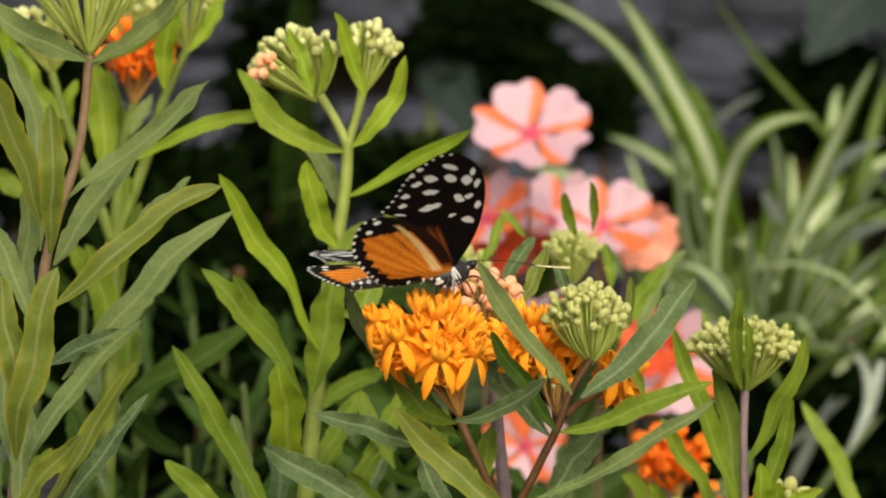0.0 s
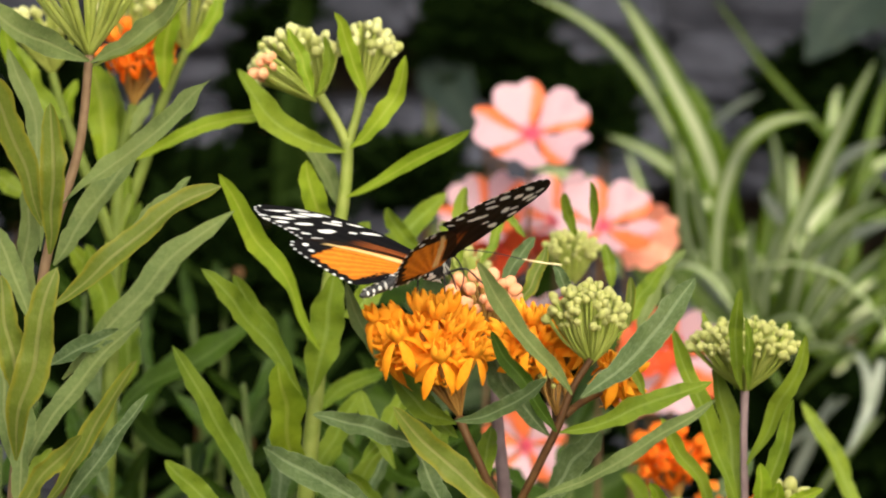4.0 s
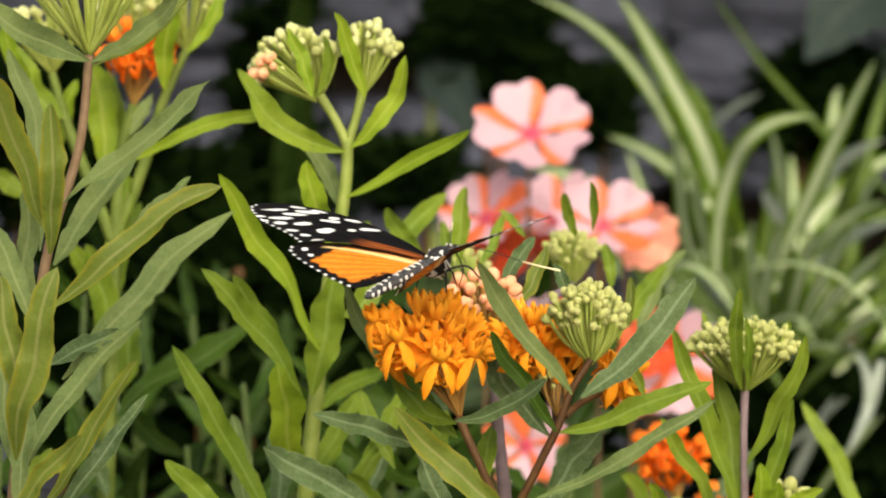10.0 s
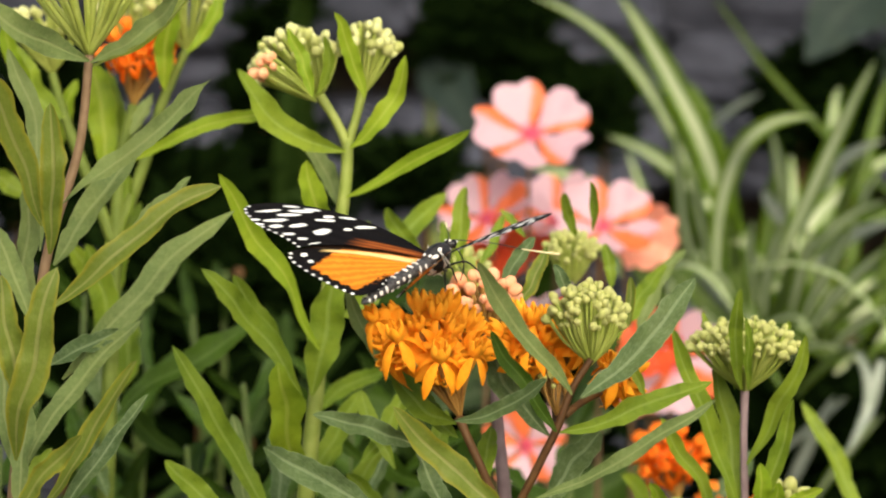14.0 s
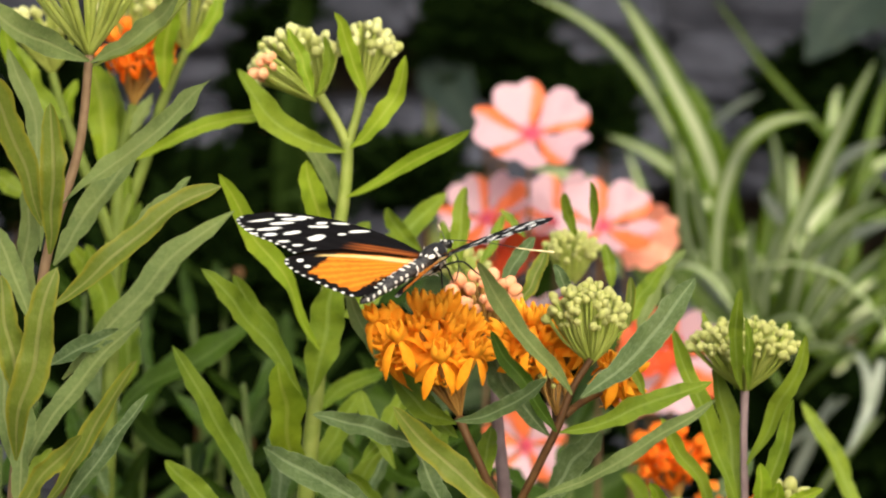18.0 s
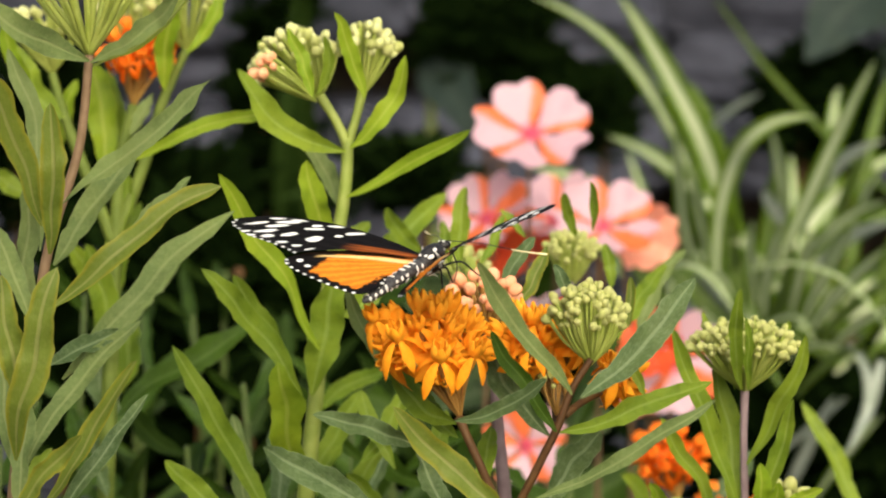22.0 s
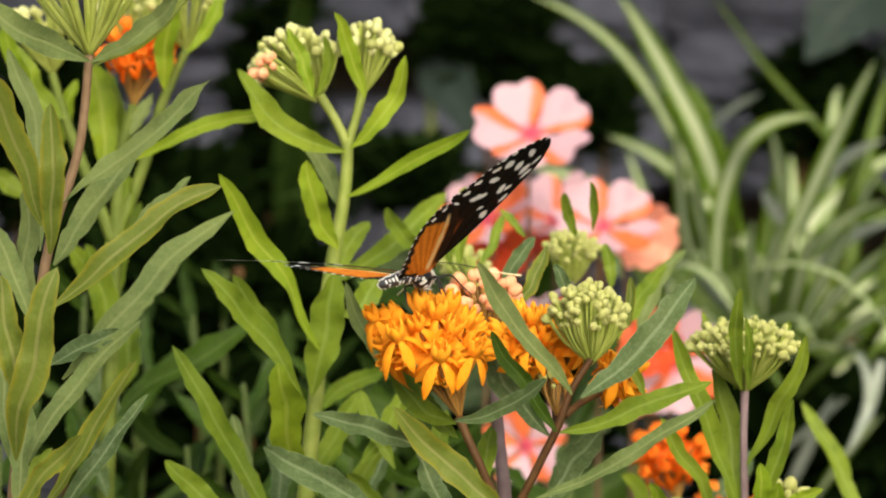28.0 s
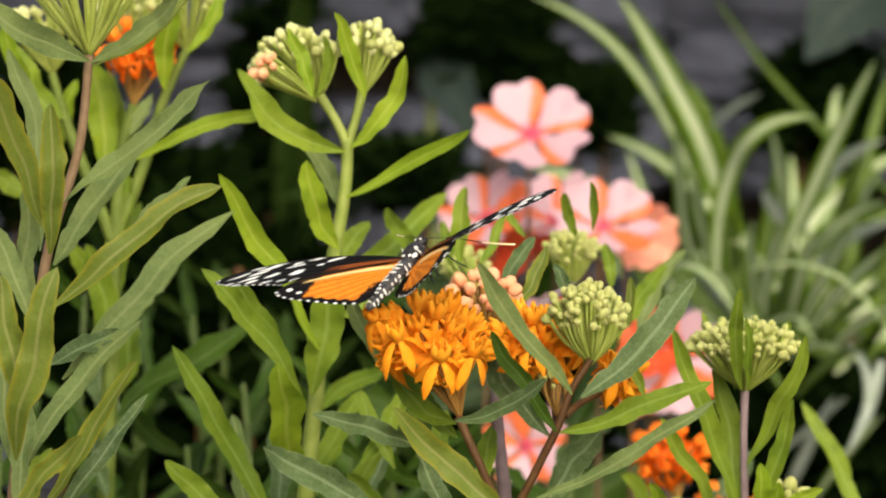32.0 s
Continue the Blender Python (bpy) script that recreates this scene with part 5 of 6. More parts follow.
EYE_GLOSS = plain_material("dark_glossy_eye", (0.008, 0.007, 0.007), (0.02, 0.018, 0.016), 0.15, 600.0)

FOREWING = ((0.5, 2.6), (4.7, 4.2), (10.2, 5.6), (18.2, 6.6), (26.5, 6.5), (33.3, 5.6), (39.5, 3.8), (44.2, 0.9), (47.2, -2.5), (48.0, -5.2), (47.0, -7.7), (44.3, -10.0), (41.0, -12.4), (37.0, -14.0),
            (33.0, -15.0), (29.5, -15.9), (26.5, -17.0), (24.6, -18.0), (22.4, -14.4), (17.0, -8.6), (11.0, -4.9), (5.0, -1.8), (0.5, 0.3))
HINDWING = ((0.5, 1.8), (6.0, 0.6), (12.0, -2.4), (18.0, -7.2), (23.0, -13.5), (24.4, -19.2), (23.4, -22.0), (21.2, -23.4), (18.6, -24.1), (15.6, -24.2), (12.0, -23.3), (8.4, -21.5), (4.6, -19.0), (0.8, -15.8),
            (-1.4, -11.9), (-1.9, -7.2), (-0.9, -2.0))
LEFT_HINDWING = ((0.5, 1.8), (6.0, 0.6), (12.0, -2.4), (18.0, -7.2), (23.4, -13.5), (25.6, -19.0), (24.9, -21.8), (22.8, -23.5), (20.6, -24.4), (17.5, -25.3), (14.0, -25.8), (10.0, -26.1), (6.7, -26.2), (3.9, -26.1),
                 (1.7, -24.6), (0.7, -20.0), (0.3, -12.0), (0.3, -4.0))
# white spots: centre, half sizes along the two axes of the wing, slant
SPOTS = ((25.2, -6.2, 1.5, 2.7, 0.35), (31.6, -7.0, 1.25, 2.0, 0.05), (37.4, -7.9, 1.6, 1.9, -0.35), (37.0, -3.1, 1.7, 1.7, -0.6), (35.9, 0.9, 2.2, 1.4, -0.5), (34.2, 3.6, 2.0, 0.8, 0.0), (39.4, 1.7, 1.7, 0.7, -0.4),
         (42.1, -4.0, 1.2, 2.1, -0.5), (28.4, 0.1, 1.7, 1.3, -0.6), (28.9, 2.5, 1.15, 1.05, 0.2), (25.2, 5.0, 1.7, 0.85, -0.3), (21.4, -0.6, 0.9, 1.0, 0.3), (19.2, 3.5, 1.4, 1.7, -0.4),
         (26.4, -13.0, 1.1, 1.2, 0.0), (30.4, -12.9, 1.2, 1.2, 0.0), (35.3, -10.9, 1.3, 1.3, 0.2), (41.5, -10.9, 1.0, 0.9, 0.0), (39.0, -12.6, 0.8, 0.9, 0.0), (22.9, -13.2, 0.4, 1.4, 0.0))
HIND_SPOTS = ((22.4, -18.7, 0.8, 1.0, 0.0), (19.4, -20.3, 0.75, 0.9, 0.0))


def curve_round(points, steps=16):
    out = []
    k = len(points)
    for i in range(k):
        a, b, c, d = (Vector((*points[(i + j) % k], 0)) for j in (-1, 0, 1, 2))
        for j in range(steps):
            t = j / steps
            out.append(0.5 * ((2 * b) + (c - a) * t + (2 * a - 5 * b + 4 * c - d) * t * t + (3 * b - a - 3 * c + d) * t ** 3))
    return out


def soft_inside(u, v, spot):
    """How far a place lies inside a spot: a lozenge with rounded corners and a slant."""
    x, y = u - spot[0], v - spot[1]
    x -= spot[4] * y
    d = (abs(x / spot[2]) ** 1.7 + abs(y / spot[3]) ** 1.7) ** (1 / 1.7)
    return min(1.0, max(0.0, (1.06 - d) / 0.22))


def band(x, a, b, soft):
    return min(1.0, max(0.0, (x - a) / soft)) * min(1.0, max(0.0, (b - x) / soft))


def blend(c, d, f):
    return tuple(p * (1 - f) + q * f for p, q in zip(c, d))


def forewing_colour(u, v, rim, drawn=1.0, size=1.0):
    """drawn: how far the spots are stretched along the veins."""
    c = BLACK_SCALE
    # rust streaks that run out from the root, parted by dark veins
    axis = v - (1.9 - 0.36 * u)
    f = band(axis, -2.4 - 0.10 * u, 1.2 + 0.03 * u, 1.0) * band(u, -2, 18.0 + noise.noise(Vector((v * 1.3, 2, 0))) * 2, 5.0)
    vein = 0.5 + 0.5 * math.sin((axis + 0.05 * u) * 3.4)
    c = blend(c, blend((0.36, 0.10, 0.018), (0.15, 0.035, 0.008), vein), 0.9 * f)
    w = 0.45 * noise.noise(Vector((u * 0.6, v * 0.6, 5)))
    for s in SPOTS:
        x, y = u + w - s[0], v - w - s[1]
        along, off = (0.71 * x - 0.71 * y) / drawn, (0.71 * x + 0.71 * y) * (1 + 0.45 * (drawn - 1))
        c = blend(c, WHITE_SCALE, soft_inside(s[0] + 0.71 * (along + off), s[1] + 0.71 * (off - along), (s[0], s[1], s[2] * size, s[3] * size, s[4])))
    return c


def upper_forewing_colour(u, v, rim):
    return forewing_colour(u, v, rim, 1.65, 0.9)


def hindwing_colour(u, v, rim):
    c = BLACK_SCALE
    ragged = noise.noise(Vector((u * 1.1, v * 1.1, 0))) * 0.6
    edge = 2.5 + ragged + 0.45 * math.sin(u * 2.1)
    lead = v - (-1.2 - 0.42 * u - 0.0095 * u * u)
    panel = min(1.0, max(0.0, (rim - edge) / 0.6))
    if u > 17.2 + ragged:
        panel *= max(0.0, 1 - (u - 17.2 - ragged) / 0.9)
    streak = 0.5 + 0.5 * math.sin(math.atan2(v - 3, u + 5) * 62 + noise.noise(Vector((u * 0.8, v * 0.8, 3))) * 1.5)
    orange = blend((0.76, 0.25, 0.020), (0.50, 0.12, 0.008), 0.75 * streak)
    c = blend(c, orange, panel)
    wide = 1.45 - 0.02 * u
    cream = band(lead + 0.5 * noise.noise(Vector((u * 0.3, lead * 2.2, 8))), -wide, wide, 0.6) * band(u, 1.0, 21.0, 1.6)
    c = blend(c, blend((0.86, 0.66, 0.30), (0.72, 0.42, 0.12), 0.5 * streak), cream * 0.95)
    gap = band(lead, -3.6, -1.7, 0.6) * max(0.0, streak - 0.45) * band(u, 9.0, 19.0, 3.0)
    c = blend(c, (0.16, 0.045, 0.01), min(1.0, gap * 1.5))
    c = blend(c, (0.02, 0.010, 0.006), min(1.0, max(0.0, (lead - wide) / 0.6)) * min(1.0, max(0.0, (u - 1.0) / 3.0)))
    for s in HIND_SPOTS:
        c = blend(c, WHITE_SCALE, soft_inside(u, v, s))
    return c


def wing_mesh(name, outline, centre, colour, side, rings=72, margin=(), droop=0.0):
    """A membrane out of rings round a centre, slightly arched, with its scale pattern as a colour layer."""
    rim = curve_round(outline)
    k = len(rim)
    cx = Vector((*centre, 0))
    verts, cols, faces = [], [], []
    dots = []
    run = 0.0
    for i in range(k):
        p, q = rim[i], rim[(i + 1) % k]
        run += (q - p).length
        if run > 2.3 and margin[0] < i / k < margin[1]:
            run = 0.0
            dots.append(p + (cx - p).normalized() * 0.45)
    arr = np.array([[p.x, p.y] for i, p in enumerate(rim) if margin[0] - 0.06 < i / k < margin[1] + 0.12])
    for r in range(1, rings + 1):
        f = (r / rings) ** 0.85
        for p in rim:
            g = cx + (p - cx) * f
            d = float(np.sqrt(((arr - (g.x, g.y)) ** 2).sum(1)).min())
            c = colour(g.x, g.y, d)
            for o in dots:
                e = (o - g).length
                if e < 0.54:
                    c = blend(c, WHITE_SCALE, min(1.0, (0.54 - e) / 0.2))
            arch = 1.0 * math.sin(math.pi * min(1, max(0, g.x / 52))) + 0.04 * math.sin(g.y * 1.5 + g.x * 0.12)
            # the part beside the abdomen hangs down
            near = max(0.0, min(1.0, (52 - math.degrees(math.atan2(g.x, 3.0 - g.y))) / 34))
            arch -= droop * near ** 1.3 * max(0.0, 3.0 - g.y) / 22
            verts.append((side * g.x * 0.001, g.y * 0.001, arch * 0.001))
            cols.append((*c, 1.0))
    verts.append((side * cx.x * 0.001, cx.y * 0.001, 0.001 * math.sin(math.pi * cx.x / 52)))
    cols.append((*colour(cx.x, cx.y, 9.0), 1.0))
    last = len(verts) - 1
    for i in range(k):
        j = (i + 1) % k
        faces.append((last, i, j) if side > 0 else (last, j, i))
        for r in range(rings - 1):
            q = (r * k + i, (r + 1) * k + i, (r + 1) * k + j, r * k + j)
            faces.append(q if side > 0 else q[::-1])
    me = bpy.data.meshes.new(name)
    me.from_pydata(verts, [], faces)
    layer = me.color_attributes.new("pattern", "FLOAT_COLOR", "POINT")
    layer.data.foreach_set("color", np.asarray(cols, dtype=np.float32).ravel())
    return smooth(me)


def child(name, mesh, material, parent, label="", at=None):
    """A part given in its thing's own space."""
    ob = part(name, mesh, material, None, label)
    ob.parent = parent
    if at is not None:
        ob.matrix_basis = at
    return ob


def build_butterfly():
    b = new("butterfly")
    b.empty_display_size = 0.01
    tagged(b, "black, orange and white-spotted longwing butterfly feeding on the flower", "butterfly")
    mm = 0.001
    thorax = child("thorax", sphere_mesh("thorax", 2.5 * mm, 5.2 * mm, 3.4 * mm, 10, 16), CHITIN, b, "black thorax with white spots", pose(0, 2.2 * mm, -0.5 * mm, 14, 0, 0))
    rnd = random.Random(9)
    dot = sphere_mesh("spot", 0.85 * mm, 0.6 * mm, 0.16 * mm, 5, 8)
    spots = []
    for i in range(28):
        a, s = rnd.uniform(0, 6.28), rnd.uniform(-0.85, 0.9)
        w = math.sqrt(1 - s * s)
        nrm = Vector((math.cos(a) * w / 2.5, s / 5.1, math.sin(a) * w / 3.35)).normalized()
        at = Vector((2.5 * mm * w * math.cos(a), 5.1 * mm * s, 3.35 * mm * w * math.sin(a)))
        spots.append((dot, aim(at, nrm, 0, rnd.uniform(0.5, 1.0))))
    stripe = sphere_mesh("stripe", 0.30 * mm, 2.9 * mm, 0.2 * mm, 6, 8)
    for sx in (-1, 1):
        for k, a in enumerate((0.1, -0.3, -0.7, -1.15)):
            nrm = Vector((sx * math.cos(a), 0, math.sin(a)))
            spots.append((stripe, Matrix.Translation((nrm.x * 2.5 * mm, (0.6 - 0.4 * k) * mm, nrm.z * 3.35 * mm)) @ nrm.to_track_quat("Z", "Y").to_matrix().to_4x4() @ Matrix.Rotation(0.25, 4, "Z")))
    child("spotting", merged("spotting", spots), PALE_SCALES, thorax, "white scale spots")
    # abdomen in rings that taper to the tail
    pts, rad = [], []
    for i in range(30):
        s = i / 29
        pts.append(Vector((0, -22.5 * s * mm, -1.5 * s ** 1.5 * mm)))
        rad.append((1.75 * (1 - 0.42 * s ** 2.2) * (0.94 + 0.06 * math.cos(s * 44)) * (0.35 if i == 29 else 1)) * mm)
    abdomen = child("abdomen", tube_mesh("abdomen", pts[::3] + [pts[-1]], rad[::3] + [rad[-1]], 14), GREY_SCALES, b, "grey abdomen with white bands", Matrix.Translation((0, -1.4 * mm, -0.5 * mm)))
    bands = []
    for i in range(11):
        s = (i + 0.8) / 11.6
        at = Vector((0, -22.5 * s * mm, -1.5 * s ** 1.5 * mm))
        r = 1.75 * (1 - 0.42 * s ** 2.2) * mm
        for a in (-2.6, -0.75, 0.1, 1.3, 1.85, 3.0, 3.9):
            n = Vector((math.cos(a), 0, math.sin(a)))
            if rnd.random() < 0.25:
                continue
            bands.append((sphere_mesh("dash", 0.55 * mm, 0.75 * mm, 0.16 * mm, 4, 6), Matrix.Translation(at + n * r) @ n.to_track_quat("Z", "Y").to_matrix().to_4x4() @ Matrix.Diagonal((rnd.uniform(0.4, 1.3), rnd.uniform(0.5, 1.5), 1, 1))))
    child("banding", merged("banding", bands), PALE_SCALES, abdomen, "white dashes")
    head = child("head", sphere_mesh("head", 1.45 * mm, 1.25 * mm, 1.3 * mm, 9, 14), CHITIN, b, "small black head", Matrix.Translation((0, 7.6 * mm, 1.3 * mm)))
    feelers = []
    for sx in (-1, 1):
        child("eye", sphere_mesh("eye", 0.75 * mm, 0.95 * mm, 1.0 * mm, 8, 12), EYE_GLOSS, head, "", Matrix.Translation((sx * 1.05 * mm, 0.35 * mm, 0)))
        child("palp", sphere_mesh("palp", 0.3 * mm, 1.1 * mm, 0.35 * mm, 6, 8), PALE_SCALES, head, "white-banded palp", pose(sx * 0.45 * mm, 1.6 * mm, -0.3 * mm, 25, 0, 0))
        child("cheek_spot", sphere_mesh("cheek_spot", 0.35 * mm, 0.35 * mm, 0.18 * mm, 5, 8), PALE_SCALES, head, "", aim((sx * 0.7 * mm, -0.3 * mm, 1.15 * mm), (sx * 0.5, -0.2, 1)))
        feeler = child("antenna", tube_mesh("antenna", [(0, 0, 0), (0, 9 * mm, 0.5 * mm), (0, 17 * mm, 0)], [0.14 * mm, 0.11 * mm, 0.15 * mm], 6), CHITIN, b, "thin black antenna")
        child("club", tube_mesh("club", [(0, 17 * mm, 0), (0, 22 * mm, -0.1 * mm), (0, 26.5 * mm, 0)], [0.13 * mm, 0.19 * mm, 0.26 * mm], 8), CLUB, feeler, "pale yellow antenna tip")
        feelers.append(feeler)
    child("proboscis", tube_mesh("proboscis", [(0, 8.6 * mm, 0.5 * mm), (0, 10.2 * mm, -1.5 * mm), (0.3 * mm, 10.6 * mm, -5 * mm), (0, 8.6 * mm, -8.5 * mm)], [0.2 * mm, 0.18 * mm, 0.16 * mm, 0.12 * mm], 6), CHITIN, b)
    for sx, y0, knee, foot in ((1, 3.2, (5.0, 7.0, -2.6), (7.0, 11.5, -8.5)), (-1, 3.2, (-4.0, 7.4, -2.0), (-5.5, 10.0, -7.0)), (1, 1.0, (4.2, 0.2, -2.4), (4.6, -1.0, -7.0)),
                               (-1, 1.0, (-4.2, 0.2, -2.2), (-4.8, -1.0, -6.5)), (1, 2.2, (3.0, 3.6, -3.0), (3.6, 4.2, -7.0))):
        child("leg", tube_mesh("leg", [(sx * 1.2 * mm, y0 * mm, -2.8 * mm), tuple(c * mm for c in knee), tuple((0.45 * a + 0.55 * c) * mm for a, c in zip(knee, foot)), tuple(c * mm for c in foot)],
                               [0.32 * mm, 0.26 * mm, 0.2 * mm, 0.13 * mm], 6), CHITIN, b)
    wings = []
    for side, word in ((-1, "left"), (1, "right")):
        fore = child("forewing", wing_mesh("forewing", FOREWING, (22, -2), forewing_colour if side > 0 else upper_forewing_colour, side, 64, (0.38, 0.75)), WING, b, "long black forewing with white spots and a rust streak")
        hind = child("hindwing", wing_mesh("hindwing", HINDWING if side > 0 else LEFT_HINDWING, (9, -13), hindwing_colour, side, 56, (0.30, 0.76), 2.6 if side > 0 else 0.6), WING, b, "orange hindwing with a cream streak and black border")
        wings += [fore, hind]
    return b, wings, feelers


BUTTERFLY, (LEFT_FORE, LEFT_HIND, RIGHT_FORE, RIGHT_HIND), (LEFT_FEELER, RIGHT_FEELER) = build_butterfly()


# ---------------------------------------------------------------- what moves
def motions():
    walk(BUTTERFLY, [
        (0, pose(-0.0005, -0.0070, 0.6945, 1.4, -21.3, -73.1)),
        (1, pose(-0.0004, -0.0070, 0.6945, 2.5, -18.4, -71.5)),
        (1.5, pose(-0.0008, -0.0070, 0.6943, 5.1, -13.6, -67.8)),
        (2, pose(-0.0013, -0.0070, 0.6949, 9.2, -14.6, -61.4)),
        (2.5, pose(-0.0024, -0.0070, 0.6949, 4.2, -14.3, -47.1)),
        (3, pose(-0.0033, -0.0070, 0.6959, 3.4, -7.8, -44.1)),
        (3.5, pose(-0.0035, -0.0070, 0.6961, 4.6, -9.7, -44.2)),
        (5.5, pose(-0.0026, -0.0070, 0.6971, 15.4, 0.2, -45.6)),
        (6, pose(-0.0027, -0.0070, 0.6977, 15.4, -0.8, -45.9)),
        (7, pose(-0.0022, -0.0070, 0.6979, 11.7, -3.5, -44.4)),
        (8, pose(-0.0026, -0.0070, 0.6972, 9.6, -3.7, -42.2)),
        (9, pose(-0.0027, -0.0070, 0.6976, 7.9, -4.4, -40.8)),
        (10, pose(-0.0030, -0.0070, 0.6969, 9.2, -3.0, -41.4)),
        (11, pose(-0.0031, -0.0070, 0.6969, 10.5, -4.5, -42.4)),
        (12, pose(-0.0033, -0.0070, 0.6973, 11.8, -4.3, -43.3)),
        (13, pose(-0.0034, -0.0070, 0.6971, 13.2, -3.8, -44.0)),
        (14, pose(-0.0033, -0.0070, 0.6974, 14.5, -1.9, -44.5)),
        (17, pose(-0.0031, -0.0070, 0.6976, 13.9, -1.4, -42.7)),
        (18, pose(-0.0042, -0.0070, 0.6974, 13.8, -2.8, -42.5)),
        (19, pose(-0.0043, -0.0070, 0.6976, 13.5, -3.7, -42.0)),
        (20, pose(-0.0044, -0.0070, 0.6975, 13.3, -3.8, -41.3)),
        (21, pose(-0.0046, -0.0070, 0.6971, 13.1, -5.1, -40.9)),
        (22, pose(-0.0044, -0.0070, 0.6973, 12.8, -5.0, -40.2)),
        (23, pose(-0.0047, -0.0070, 0.6964, 11.5, -7.5, -37.6)),
        (24, pose(-0.0045, -0.0070, 0.6966, 10.2, -7.6, -34.7)),
        (25, pose(-0.0045, -0.0070, 0.6966, 9.0, -8.8, -32.1)),
        (25.5, pose(-0.0046, -0.0070, 0.6967, 8.4, -11.1, -31.0)),
        (27.5, pose(-0.0060, -0.0070, 0.6954, -0.7, -19.1, -27.0)),
        (28, pose(-0.0061, -0.0070, 0.6944, -5.7, -21.2, -20.6)),
        (28.6, pose(-0.0062, -0.0070, 0.6942, -6.8, -22.1, -18.8)),
        (30, pose(-0.0074, -0.0070, 0.6949, -5.8, -21.8, -18.6)),
        (30.6, pose(-0.0090, -0.0070, 0.6965, 19.1, -19.0, -17.8)),
        (31, pose(-0.0081, -0.0070, 0.6966, 11.5, -22.2, -24.2)),
        (31.4, pose(-0.0092, -0.0070, 0.6970, 21.0, -16.9, -23.6)),
        (32, pose(-0.0082, -0.0070, 0.6973, 17.1, -16.3, -31.1)),
    ])
    walk(LEFT_FORE, [
        (0, pose(-0.0016, 0, 0.0004, 4.0, 20.4, 15.2)), (1, pose(-0.0016, 0, 0.0004, 4.5, 17.7, 17.3)), (1.5, pose(-0.0016, 0, 0.0004, -0.5, 14.4, 15.2)), (2, pose(-0.0016, 0, 0.0004, -4.1, 22.0, 13.7)),
        (2.5, pose(-0.0016, 0, 0.0004, -5.2, 18.1, 7.6)), (3, pose(-0.0016, 0, 0.0004, -4.4, 19.1, 10.1)), (3.5, pose(-0.0016, 0, 0.0004, -4.5, 23.3, 7.1)), (5.5, pose(-0.0016, 0, 0.0004, -7.0, 15.2, 8.1)),
        (6, pose(-0.0016, 0, 0.0004, -7.3, 14.5, 7.8)), (7, pose(-0.0016, 0, 0.0004, -2.9, 18.0, 5.2)), (8, pose(-0.0016, 0, 0.0004, -3.1, 18.9, 4.4)), (9, pose(-0.0016, 0, 0.0004, -1.8, 16.7, 3.2)),
        (10, pose(-0.0016, 0, 0.0004, -2.9, 17.5, 6.2)), (11, pose(-0.0016, 0, 0.0004, -3.1, 16.4, 6.3)), (12, pose(-0.0016, 0, 0.0004, -3.3, 20.2, 8.6)), (13, pose(-0.0016, 0, 0.0004, -5.4, 19.3, 9.9)),
        (14, pose(-0.0016, 0, 0.0004, -3.3, 18.3, 11.4)), (17, pose(-0.0016, 0, 0.0004, -3.0, 16.7, 9.4)), (18, pose(-0.0016, 0, 0.0004, -1.8, 16.0, 11.7)), (19, pose(-0.0016, 0, 0.0004, -0.4, 17.5, 11.5)),
        (20, pose(-0.0016, 0, 0.0004, -0.5, 17.3, 11.1)), (21, pose(-0.0016, 0, 0.0004, -2.4, 18.0, 11.8)), (22, pose(-0.0016, 0, 0.0004, -2.8, 17.5, 12.5)), (23, pose(-0.0016, 0, 0.0004, -3.6, 19.9, 8.5)),
        (24, pose(-0.0016, 0, 0.0004, -1.7, 19.4, 6.0)), (25, pose(-0.0016, 0, 0.0004, -2.4, 18.1, 4.4)), (25.5, pose(-0.0016, 0, 0.0004, -5.2, 19.8, 5.9)), (27.5, pose(-0.0016, 0, 0.0004, -1.3, 26.1, 3.8)),
        (28, pose(-0.0016, 0, 0.0004, -1.2, 21.6, 4.8)), (28.6, pose(-0.0016, 0, 0.0004, -1.8, 20.4, 5.2)), (30, pose(-0.0016, 0, 0.0004, 6.5, 19.8, 5.4)), (30.6, pose(-0.0016, 0, 0.0004, -8.2, 19.5, -0.4)),
        (31, pose(-0.0016, 0, 0.0004, -3.2, 15.1, 2.8)), (31.4, pose(-0.0016, 0, 0.0004, -5.6, 15.1, 5.6)), (32, pose(-0.0016, 0, 0.0004, -6.6, 9.9, 4.5)),
    ])
